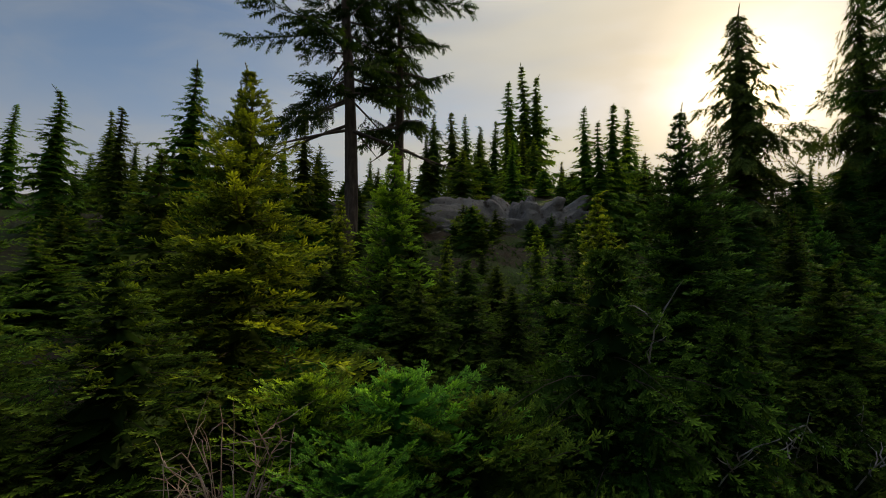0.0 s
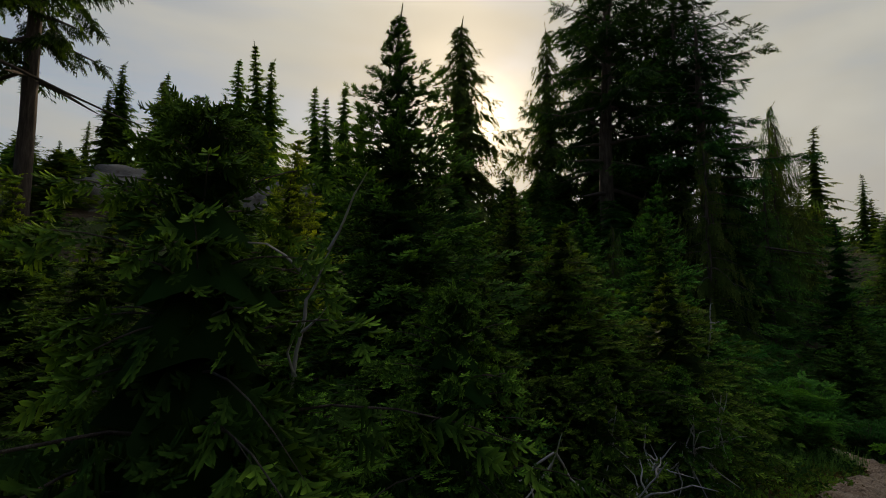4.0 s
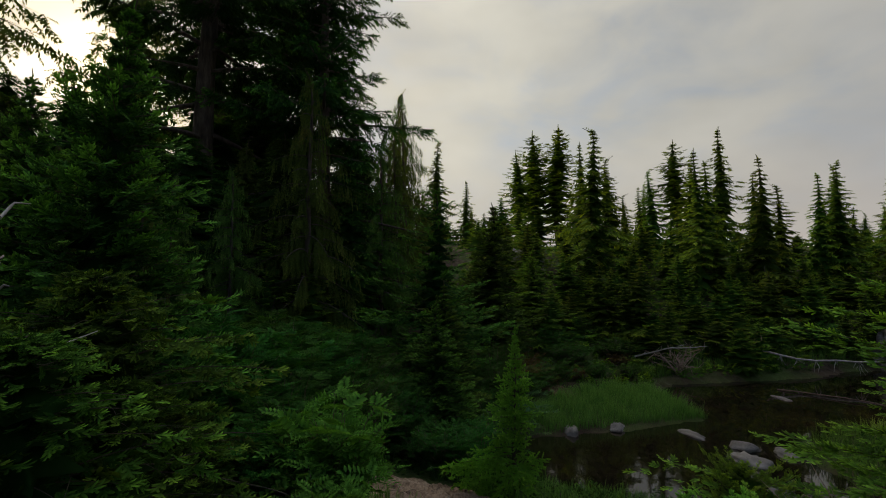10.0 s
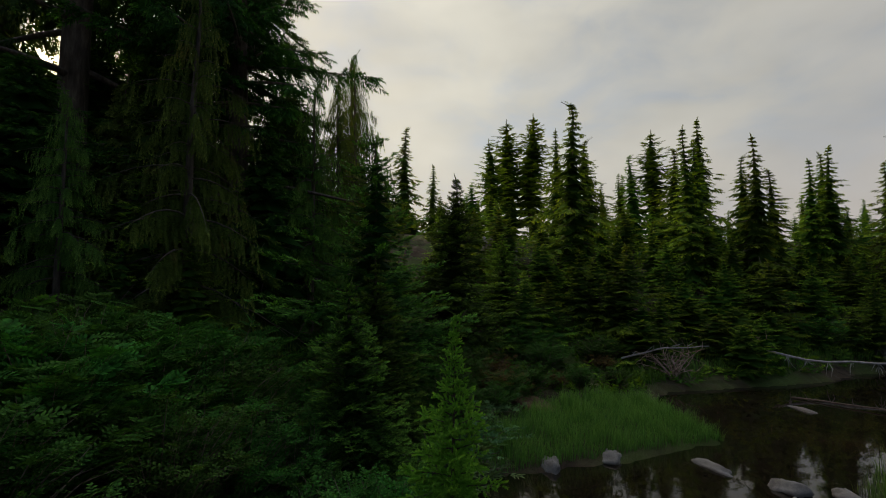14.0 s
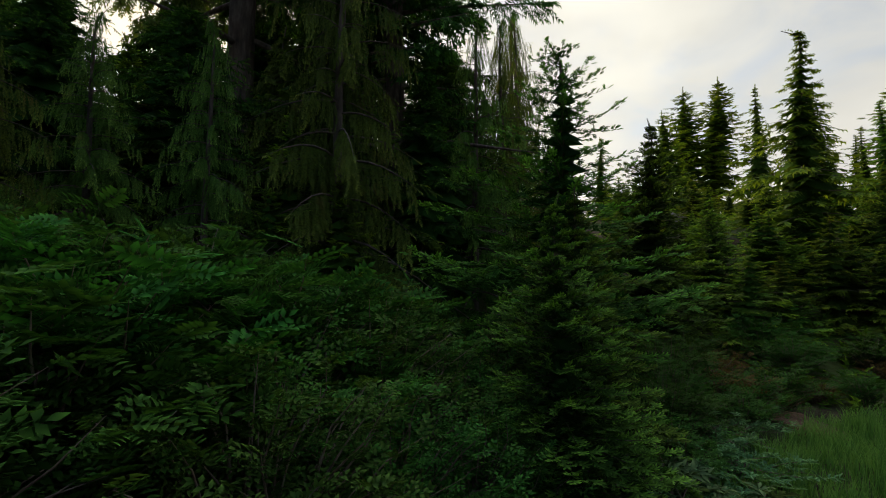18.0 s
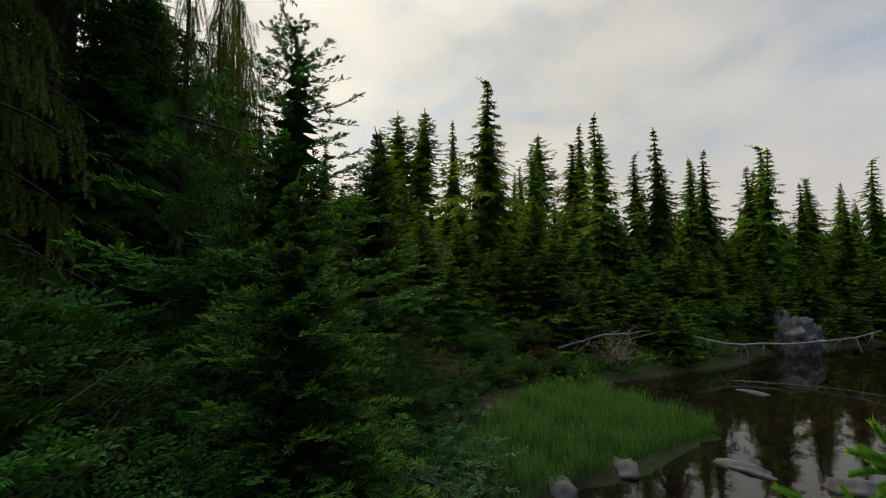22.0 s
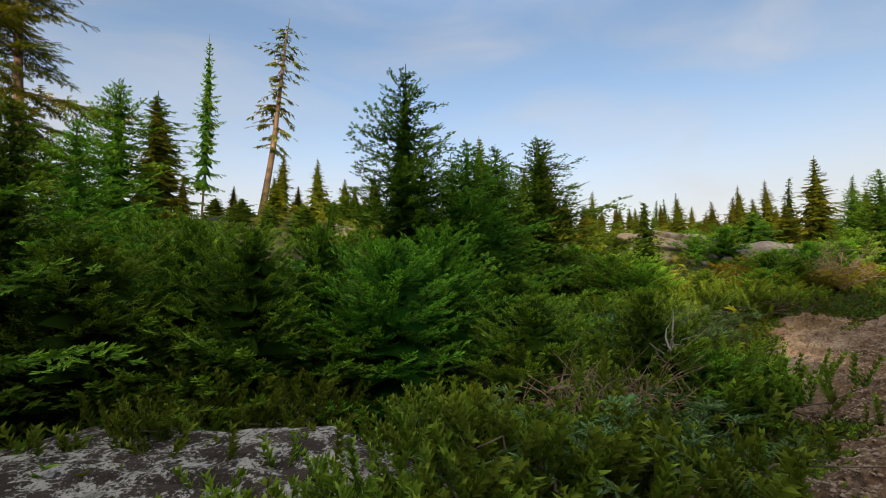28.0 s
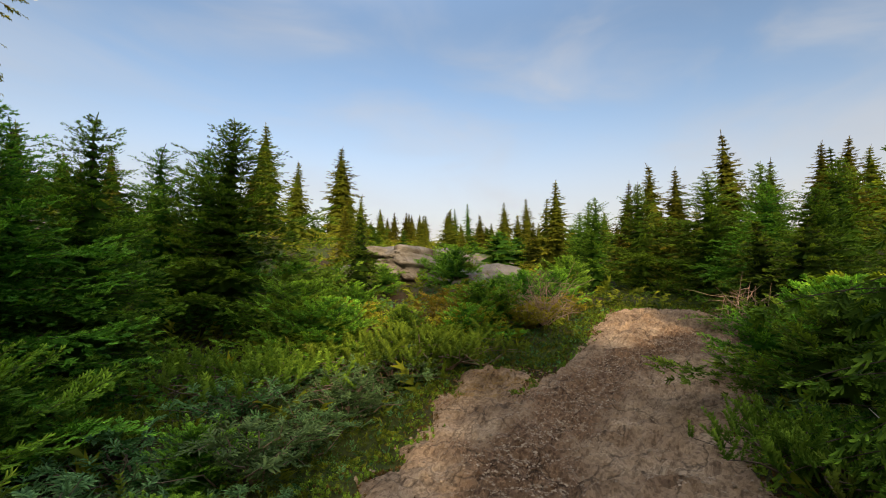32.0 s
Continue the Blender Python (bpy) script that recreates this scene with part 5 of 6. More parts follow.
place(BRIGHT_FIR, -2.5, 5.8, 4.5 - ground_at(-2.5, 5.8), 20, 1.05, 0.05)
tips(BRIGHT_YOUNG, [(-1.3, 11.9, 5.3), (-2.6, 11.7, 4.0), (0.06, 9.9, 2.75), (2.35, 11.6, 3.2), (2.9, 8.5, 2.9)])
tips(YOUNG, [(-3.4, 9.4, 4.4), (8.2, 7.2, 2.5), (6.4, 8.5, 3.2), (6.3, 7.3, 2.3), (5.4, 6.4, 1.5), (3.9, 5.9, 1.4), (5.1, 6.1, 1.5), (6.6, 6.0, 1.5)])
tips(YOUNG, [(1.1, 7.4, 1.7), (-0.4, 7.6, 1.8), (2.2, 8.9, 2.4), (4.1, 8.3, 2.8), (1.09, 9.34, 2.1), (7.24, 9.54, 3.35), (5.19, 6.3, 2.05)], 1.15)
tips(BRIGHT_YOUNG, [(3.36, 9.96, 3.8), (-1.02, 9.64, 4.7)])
tips(SPRAWL, [(1.9, 5.9, 0.9), (0.7, 5.5, 0.8), (-0.8, 5.4, 0.9), (2.9, 5.6, 0.8), (4.2, 5.4, 0.6), (5.5, 5.9, 0.7), (7.0, 6.2, 0.6), (8.6, 6.7, 0.5), (9.4, 7.4, 0.8), (3.4, 6.9, 1.5), (6.0, 7.2, 1.6)], 1.0)

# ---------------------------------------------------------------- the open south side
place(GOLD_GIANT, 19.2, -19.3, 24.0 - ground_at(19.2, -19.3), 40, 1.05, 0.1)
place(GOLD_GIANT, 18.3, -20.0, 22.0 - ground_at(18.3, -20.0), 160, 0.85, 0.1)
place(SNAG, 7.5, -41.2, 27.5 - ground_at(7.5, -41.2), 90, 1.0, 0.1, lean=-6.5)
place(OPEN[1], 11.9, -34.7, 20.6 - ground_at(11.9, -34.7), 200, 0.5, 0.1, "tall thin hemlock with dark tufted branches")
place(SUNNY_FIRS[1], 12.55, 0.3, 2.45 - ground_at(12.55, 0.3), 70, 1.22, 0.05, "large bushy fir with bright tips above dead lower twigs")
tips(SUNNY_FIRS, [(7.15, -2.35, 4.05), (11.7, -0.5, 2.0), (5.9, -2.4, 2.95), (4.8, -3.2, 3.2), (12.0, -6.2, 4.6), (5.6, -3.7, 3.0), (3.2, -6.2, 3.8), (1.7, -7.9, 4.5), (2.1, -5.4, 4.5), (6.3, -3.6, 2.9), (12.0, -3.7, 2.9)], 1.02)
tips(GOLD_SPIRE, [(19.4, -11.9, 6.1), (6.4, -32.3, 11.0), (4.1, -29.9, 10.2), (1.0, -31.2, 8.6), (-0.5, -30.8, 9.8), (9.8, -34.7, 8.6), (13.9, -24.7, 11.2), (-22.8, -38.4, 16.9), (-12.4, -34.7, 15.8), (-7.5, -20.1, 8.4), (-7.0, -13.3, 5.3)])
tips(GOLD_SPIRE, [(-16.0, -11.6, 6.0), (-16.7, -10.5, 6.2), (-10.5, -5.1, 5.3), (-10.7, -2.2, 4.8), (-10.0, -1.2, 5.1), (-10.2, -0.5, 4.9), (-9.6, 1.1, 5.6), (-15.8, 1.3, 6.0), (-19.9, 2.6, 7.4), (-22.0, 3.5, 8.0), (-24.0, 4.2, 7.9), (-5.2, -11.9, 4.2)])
tips(SPIRES, [(-36.2, -34.5, 11.1), (-37.6, -32.8, 11.8), (-26.5, -33.6, 8.8), (-31.1, -29.1, 9.8), (-15.5, -6.1, 5.3), (-19.7, -11.0, 6.8), (-12.5, 3.4, 5.4), (-18.0, 6.0, 6.5), (28.0, -30.0, 8.0), (24.5, -26.0, 5.4)])
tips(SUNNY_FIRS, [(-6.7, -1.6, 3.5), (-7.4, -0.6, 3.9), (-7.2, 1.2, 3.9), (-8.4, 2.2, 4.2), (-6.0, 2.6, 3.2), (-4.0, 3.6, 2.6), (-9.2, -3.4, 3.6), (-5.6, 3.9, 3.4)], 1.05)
place(LOW[1], 6.42, 1.98, 0.02 - ground_at(6.42, 1.98), 50, 0.8, 0.03, "small feathery fir beside the trail")
tips(LOW, [(11.0, 3.05, -0.85), (-1.2, -1.5, 0.9), (9.6, 0.3, 0.7), (8.3, 0.5, 0.6), (10.9, 0.1, 0.6), (7.4, -0.4, 0.9), (8.8, -0.6, 0.9), (10.2, -0.8, 0.9), (12.9, 3.0, -1.15), (11.6, 3.3, -1.0), (6.9, 1.0, 0.0), (13.9, 0.3, -1.1), (14.4, -1.4, -0.9), (5.9, -0.9, 0.3)], 1.0)
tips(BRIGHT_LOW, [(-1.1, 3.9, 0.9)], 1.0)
tips(LOW, [(-0.35, 4.1, 0.9), (0.35, 4.1, 0.7), (-0.6, 3.3, 0.5), (-3.4, -2.6, 1.15), (-2.6, -3.0, 1.0)], 1.0)
tips(SPRAWL, [(2.95, 4.85, 1.3)], 0.52)
tips(SPRAWL, [(1.75, 4.95, 2.1)], 0.62)
tips(SPRAWL, [(1.9, 4.5, 0.6), (4.4, 5.2, 0.7), (5.9, 5.5, 0.5)], 0.6)
tips(YOUNG, [(-2.5, 3.6, 1.9), (2.9, 5.0, 1.1), (2.1, 4.9, 1.0), (-3.2, 2.9, 2.0)], 1.25)
tips(LOW, [(0.6, -1.7, 0.5), (-0.4, -1.2, 0.5), (-1.4, -1.1, 0.7), (-2.6, -1.4, 1.2), (1.6, -2.4, 0.6), (-3.6, -1.2, 1.2), (6.1, 2.35, -0.45), (5.2, 1.3, -0.45), (4.6, 0.3, -0.4), (0.4, -3.4, 0.9), (-4.6, -1.4, 1.6)], 1.0)
place(YOUNG[1], 0.07, -3.7, 2.45 - ground_at(0.07, -3.7), 30, 0.9, 0.05)
place(DEAD_BUSH, -2.7, -1.0, 1.0, 20, 1.0, 0.02)
place(POND_SAPLING, 13.86, 5.52, 0.24 - ground_at(13.86, 5.52), 200, 0.66, 0.05)
# bushes along the shore and the trail
tips(BERRIES, [(19.6, 7.3, -1.5), (20.6, 7.5, -1.4), (21.8, 7.7, -1.2), (18.7, 7.2, -1.8), (23.2, 7.6, -1.2), (22.4, 6.5, -1.7), (23.6, 6.0, -1.7), (24.8, 4.7, -1.9), (25.6, 3.7, -2.0), (21.2, 6.6, -1.8), (25.4, 5.8, -1.3)], 1.2)
tips(WILLOWS, [(18.4, 6.9, -2.1), (19.4, 6.6, -2.1), (20.4, 6.9, -2.0), (21.4, 6.8, -2.0), (17.6, 7.0, -1.9)], 1.3)
tips(RUSTY, [(22.6, 7.0, -1.6), (24.2, 7.2, -1.5), (24.6, 5.4, -2.2), (23.0, 6.2, -2.2), (26.8, 4.0, -1.9), (33.4, -4.0, -1.4)], 1.2)
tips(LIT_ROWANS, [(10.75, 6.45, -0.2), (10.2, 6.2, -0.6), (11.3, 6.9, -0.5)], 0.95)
tips(ROWANS, [(14.1, 9.6, 0.2), (14.9, 9.5, 0.1), (13.4, 9.9, 0.2), (13.2, 8.7, -0.2), (13.4, 9.2, 0.1), (14.6, 10.2, 0.2), (11.4, 7.6, -0.4), (10.25, 6.25, -0.75), (12.6, 9.8, 0.4), (10.6, 6.9, -0.4), (16.6, 10.0, -0.1)], 1.05)
tips(BERRIES, [(15.4, 9.0, -0.3), (12.5, 8.2, -0.4), (13.8, 8.1, -0.6), (15.8, 10.8, 0.0), (14.4, 8.9, -0.4), (16.2, 9.8, -0.4), (17.0, 8.9, -1.0), (14.8, 8.2, -0.9), (15.6, 8.0, -1.2), (16.3, 8.9, -0.9), (15.0, 7.4, -1.6), (16.9, 9.4, -1.0), (18.6, 9.6, -1.0), (20.0, 8.8, -1.3), (21.2, 8.4, -1.5), (19.4, 7.6, -1.7)], 1.1)
tips(WILLOWS, [(8.5, 2.5, -1.0), (8.0, 2.3, -0.95), (8.9, 3.1, -1.15), (7.8, 2.8, -1.0), (8.3, 3.1, -1.1), (7.4, 3.0, -1.0), (4.3, 0.6, -0.5), (3.6, 0.2, -0.4), (2.8, -0.1, -0.35), (4.9, -0.3, -0.4), (3.8, -0.8, -0.3), (2.4, -0.9, -0.2), (5.6, 0.6, -0.5), (8.3, 2.3, -0.9), (7.9, 3.0, -1.0), (1.7, -0.6, -0.3)], 1.1)
tips(HEATHS, [(8.7, 2.7, -1.0), (8.2, 2.6, -0.95), (9.0, 2.9, -1.1), (8.1, 3.05, -1.05), (9.8, 1.1, -0.9), (6.2, 1.8, -0.6), (5.8, 2.0, -0.65), (10.6, 1.2, -0.9), (1.4, -1.2, -0.2), (0.8, -0.8, -0.15), (3.2, -1.6, -0.2)], 1.2)
tips(YELLOWS, [(-1.7, -1.3, 0.8), (-0.6, -1.3, 0.5), (-2.2, -0.7, 0.5), (-1.5, -0.6, 0.4), (-2.9, -0.5, 0.6), (-0.6, -2.0, 0.7), (-1.8, -2.2, 1.0), (0.9, -2.8, 0.6), (17.6, -4.2, -1.4), (16.2, -2.9, -1.5), (16.7, -4.6, -1.3), (17.5, -5.6, -1.2), (18.2, -7.2, -1.0), (15.9, -1.7, -1.7), (18.8, -6.2, -1.2), (19.6, -8.4, -1.2), (20.6, -10.6, -1.2), (17.0, -6.4, -0.6), (21.8, -13.6, -1.0), (-5.4, -3.2, 1.4)], 1.1)

# heath and yellowing bushes that hem the mud path
for a, b in zip(FAR_TRAIL[2:6], FAR_TRAIL[3:7]):
    for k in range(6):
        q = Vector(a).lerp(Vector(b), (k + dice.uniform(0, 1)) / 6)
        out = (Vector(b) - Vector(a)).normalized().orthogonal() * dice.uniform(0.65, 1.0) * (1 if k % 2 else -1)
        if pond_depth(np.array([q + out]))[0] < -0.2:
            kin = (HEATHS, WILLOWS, YELLOWS)[k % 3] if k % 2 == 0 or k == 1 else HEATHS
            place(kin[k % 2], *(q + out), dice.uniform(0.3, 0.55), dice.uniform(0, 360), 0.8, 0.03)

# filler: young growth on the banks, thickets further off
def thicket(protos, count, box, lo, hi, clear=1.6, ceiling=None, wide=1.0):
    done = 0
    for _ in range(count * 6):
        x, y = dice.uniform(box[0], box[2]), dice.uniform(box[1], box[3])
        p = np.array([(x, y)])
        if pond_depth(p)[0] > -0.5 or trail_mask(p)[0] > -clear or line_distance(p, FAR_TRAIL)[0] < 1.1 or line_distance(p, TRAIL)[0] < clear or line_distance(p, [(9.2, 2.4), (11.0, 3.0)])[0] < 1.0 or line_distance(p, [(6.5, 2.6), (7.3, 2.4)])[0] < 0.7:
            continue
        place(protos[done % len(protos)], x, y, dice.uniform(lo, hi), dice.uniform(0, 360), wide * dice.uniform(0.85, 1.25), 0.05)
        done += 1
        if done == count:
            return


thicket(MIDFIRS, 26, (25, 3.5, 37, 12), 1.6, 3.4, 1.0, wide=1.2)
thicket(MIDFIRS, 34, (28, -20, 38, 4), 1.4, 3.2, 1.0, wide=1.25)
thicket(BERRIES, 16, (26, -8, 34, 7), 0.8, 1.3, 0.75, wide=1.3)
thicket(SCRUB, 60, (27, -22, 40, 7), 0.9, 1.8, 1.0, wide=1.3)
thicket(SCRUB, 40, (-10, 12, 20, 45), 1.2, 2.4, 2.0, wide=1.2)
thicket(SCRUB, 54, (26, -30, 78, 22), 1.2, 2.4, 2.0, wide=1.3)
thicket(SPIRES, 24, (26, -52, 60, -28), 3.5, 6.0, 2.0)
thicket(SCRUB, 36, (26, -40, 60, -16), 1.2, 2.6, 2.0, wide=1.3)
thicket(SCRUB, 56, (-40, -45, 28, -10), 0.9, 2.0, 2.0, wide=1.4)
thicket(SCRUB, 40, (-40, -20, -7, 16), 0.9, 2.0, 2.0, wide=1.4)
thicket(SCRUB, 22, (-14, 9, -3, 22), 1.0, 2.2, 2.0, wide=1.3)
thicket(WILLOWS, 30, (-4, -2, 13, 4.4), 0.2, 0.4, 0.12, wide=1.3)
thicket(SCRUB, 12, (0, 19, 10, 22.0), 0.7, 1.3, 2.0, wide=1.3)
thicket(YOUNG, 22, (-6, 6.5, 9, 12), 1.0, 2.2, 1.1, wide=1.2)
thicket(SPRAWL, 18, (-5, 5.0, 10, 10), 0.9, 1.6, 1.3)
thicket(ROWANS, 8, (11, 8.5, 16, 11.5), 1.0, 1.6, 1.4)
thicket(MIDFIRS, 30, (-22, 9, -5, 26), 2.0, 4.2, 2.0, wide=1.1)
thicket(MIDFIRS, 16, (10, 10, 18, 26), 2.0, 4.2, 2.0, wide=1.1)
thicket(MIDFIRS, 34, (-5, 10, 11, 26), 0.8, 1.5, 2.0, wide=1.5)
thicket(MIDFIRS, 30, (-34, 24, 26, 52), 2.4, 4.6, 2.0, wide=1.2)
thicket(SPIRES, 26, (-30, 24, 24, 60), 4.0, 6.0, 2.0)
thicket(MIDFIRS, 26, (20, 8, 60, 34), 2.4, 4.6, 2.0, wide=1.2)
thicket(SPIRES, 20, (42, -30, 80, 8), 3.5, 5.5, 2.0)
thicket(MIDFIRS, 40, (30, -28, 64, 9), 1.8, 3.6, 2.0, wide=1.2)
thicket(MIDFIRS, 18, (14, -34, 34, -20), 1.4, 3.0, 2.0, wide=1.2)
thicket(GOLD_SPIRE, 46, (-40, -45, 26, -24), 2.2, 4.2, 2.0, wide=1.2)
thicket(GOLD_SPIRE, 40, (-40, -26, -8, 12), 1.6, 3.4, 2.0, wide=1.2)
thicket(MIDFIRS, 24, (-6, -24, 18, -6), 1.0, 2.2, 1.5, wide=1.3)
thicket(LOW, 24, (2, -12, 18, -3), 0.9, 1.6, 1.2)
thicket(LOW, 16, (-8, -9, 2, -2), 0.7, 1.3, 1.2)
thicket(BERRIES, 18, (8, 5.6, 18, 11), 0.6, 1.1, 0.75)
thicket(HEATHS, 26, (0, -3, 15, 4), 0.25, 0.45, 0.25)
thicket(BERRIES, 22, (-3, 3.8, 10, 8), 0.5, 1.0, 0.8)
thicket(WILLOWS, 24, (14, -14, 24, -1), 0.4, 0.7, 0.3)

# ---------------------------------------------------------------- rocks
rock("lichened_boulder", 3, BOULDER, 9.95, 1.95, (2.7, 1.35, 0.92), -16, -1.62, "dark granite boulder with pale lichen and a mossy top", group="boulders", levels=6, rough=0.20, boxy=1.0, cracks=0.035, block=1.6, top=0.5)
rock("boulder", 4, GRANITE, 18.1, -10.0, (3.0, 2.2, 1.25), 30, -0.75, "rounded warm grey granite boulder above the mud path", group="boulders", levels=5, rough=0.26, cracks=0.06, block=1.8)
rock("shore_boulder", 5, GRANITE, 32.3, -7.0, (2.4, 1.8, 1.45), 0, -2.95, "grey boulder on the far shore", group="boulders", levels=5, rough=0.34, cracks=0.10, block=2.6, boxy=0.3)
rock("rock_outcrop", 6, GRANITE, 4.0, 24.0, (10.0, 4.0, 2.6), 0, 2.7, "cracked grey granite outcrop on the wooded slope", group="outcrops", levels=6, rough=0.30, cracks=0.11, block=8.0, boxy=0.8)
rock("rock_outcrop", 7, GRANITE, 35.4, 8.8, (2.8, 2.2, 2.2), 20, 0.5, "grey granite outcrop among far trees", group="outcrops", levels=5, rough=0.3, cracks=0.12, block=2.0)
rock("granite_dome", 8, GRANITE, -9.5, -9.8, (13, 6, 1.1), 20, 1.1, "low bare granite dome lit by evening sun", group="outcrops", levels=6, rough=0.22, cracks=0.03, block=4.0)
rock("granite_dome", 9, GRANITE, 4.5, -20.0, (8, 5, 1.5), 0, 1.7, "low bare granite dome lit by evening sun", group="outcrops", levels=6, rough=0.3, cracks=0.07, block=4.0)
rock("granite_block", 10, GRANITE, -5.2, -4.4, (5.0, 2.6, 0.62), 40, None, "grey granite block behind low conifers", group="outcrops", levels=5, cracks=0.05, block=2.0, boxy=0.7)
rock("shore_slab", 11, GRANITE, 15.2, 0.5, (2.8, 1.6, 0.30), 35, -2.80, "flat pale granite slab at the water's edge", group="shore stones", levels=5, rough=0.3, cracks=0.06, block=2.0)
rock("shore_stone", 12, WET_STONE, 17.2, 8.4, (1.0, 0.7, 0.4), 20, -2.75, "dark grey stone at the water's edge", group="shore stones")
RED_MUD = solid_mat("red_mud", 3.0, ((0.3, (0.05, 0.024, 0.012)), (0.7, (0.16, 0.075, 0.035))), 0.8, 0.8, 0.03)
rock("mud_bank", 90, RED_MUD, 22.6, 5.9, (1.7, 0.9, 0.14), 30, None, "bare red-brown mud bank among sedge", "mud", "shore stones", rough=0.35)
for k, (x, y, sx, sy, sz, turn) in enumerate(((19.1, 5.2, .55, .35, .30, 20), (19.8, 4.15, .60, .35, .24, -10), (19.9, 2.5, .80, .35, .14, 35), (19.2, 1.6, .55, .45, .26, 60), (19.0, 0.9, .75, .40, .20, 10),
                                          (18.4, 1.7, .95, .6, .22, 40), (24.8, -0.7, .9, .30, .10, 20), (34.0, -17.8, 1.3, .7, .5, 0), (32.4, -17.0, 2.0, .8, .3, 15), (24.4, -7.4, .8, .6, .7, 0), (16.9, 1.6, .6, .4, .2, 0), (18.7, 6.3, .4, .3, .2, 0))):
    rock("pond_stone", 40 + k, WET_STONE, x, y, (sx, sy, sz * 0.62), turn, WATER - 0.03, "pale wet stone at the pond's edge", group="pond stones", rough=0.36, boxy=0.3)

# ---------------------------------------------------------------- dead wood


def dead_limb(name, pts, r0, r1, twigs, drop, label, seed, wood=DEADWOOD):
    rng = np.random.RandomState(seed)
    limb = thing(name, label, "dead branch", "dead wood")
    limb.location = pts[0]
    p = np.array(pts) - np.array(pts[0])
    s = np.linspace(0, len(p) - 1, 14)
    line = np.stack([np.interp(s, np.arange(len(p)), p[:, i]) for i in range(3)], -1) + rng.normal(0, r0 * 0.25, (14, 3))
    tube = Tubes(7)
    tube.add(line, r0, r1, 0.06, rng)
    part("stem", tube.mesh("stem", wood), limb)
    for _ in range(twigs):
        o = line[rng.randint(2, 13)]
        d = np.array((rng.normal(0, 0.5), rng.normal(0, 0.5), -1.0 if drop else rng.uniform(0.1, 1.0)))
        ln = rng.uniform(0.15, 0.5) * (1.0 if drop else 0.8)
        q = np.linspace(0, 1, 5)[:, None]
        tw = Tubes(4)
        tw.add(o + d * ln * q + np.array((rng.normal(0, .1), rng.normal(0, .1), 0)) * q ** 2 + rng.normal(0, 0.012, (5, 3)), r1 + 0.006, 0.002)
        part("twig", tw.mesh("twig", DEADWOOD), limb)
    return limb


dead_limb("fallen_trunk", [(29.3, -1.0, -1.85), (29.05, -2.6, -2.2), (28.7, -4.6, -2.15), (28.4, -6.2, -1.95), (28.3, -7.0, -1.7)], 0.045, 0.012, 34, True, "bleached fallen trunk with hanging twigs over the water", 5)
dead_limb("sunken_branch", [(26.2, -1.0, WATER + 0.02), (25.0, -2.6, WATER + 0.08), (23.8, -4.0, WATER - 0.04)], 0.022, 0.008, 0, False, "thin dead branch floating in the pond", 6, TWIGS)
dead_limb("dead_branch", [(27.3, 3.4, -2.1), (27.0, 2.2, -1.7), (26.7, 0.9, -1.55)], 0.035, 0.008, 9, False, "bleached dead branch on the bank", 7)
dead_limb("dead_branch", [(8.5, 6.7, 0.1), (8.4, 6.55, 0.6), (8.4, 6.55, 0.95)], 0.014, 0.004, 5, False, "bleached dead branch among hemlocks", 9)
dead_limb("dead_branch", [(2.1, 4.9, 0.6), (2.15, 4.8, 1.1), (2.25, 4.7, 1.4)], 0.012, 0.003, 5, False, "bleached dead branch among hemlocks", 10)
dead_limb("dead_branch", [(14.3, 8.3, -1.75), (14.4, 8.35, -1.5), (14.6, 8.4, -1.45)], 0.010, 0.003, 6, False, "bare grey twig under the bushes", 11)
dead_limb("dead_branch", [(6.3, 2.0, -0.8), (6.5, 2.3, -0.5), (6.8, 2.5, -0.45)], 0.014, 0.004, 8, False, "dead brown branch beside the trail", 12)



def twig_tangle(x, y, high, wide, stems, seed, label, thick=1.0):
    """A dead bush: a tangle of curved bare twigs that fork near their ends."""
    rng = np.random.RandomState(seed)
    bush = thing("dead_bush", label, "dead shrub", "dead wood")
    bush.location = (x, y, ground_at(x, y) - 0.02)
    for k in range(stems):
        tw = Tubes(4)
        a = rng.uniform(0, 6.28)
        out = np.array((math.cos(a), math.sin(a), 0)) * wide * rng.uniform(0.3, 1.0)
        q = np.linspace(0, 1, 7)[:, None]
        line = out * q ** 1.2 + np.array((0, 0, high * rng.uniform(0.45, 1.0))) * (q * 1.5 - 0.5 * q ** 2 - 0.35 * rng.uniform(0, 1) * q ** 3) + np.cumsum(rng.normal(0, 0.018, (7, 3)), 0)
        tw.add(line, thick * rng.uniform(0.004, 0.009), 0.0015 * thick)
        for _ in range(4):
            o = line[rng.randint(3, 7)]
            d = rng.normal(0, 1, 3) + (0, 0, 0.3)
            p = np.linspace(0, 1, 4)[:, None]
            tw.add(o + d * 0.13 * rng.uniform(0.5, 1.5) * (thick ** 0.6) * p + rng.normal(0, 0.006, (4, 3)), 0.0035 * thick, 0.001 * thick)
        part("twig", tw.mesh("twig", DRY_TWIGS), bush)


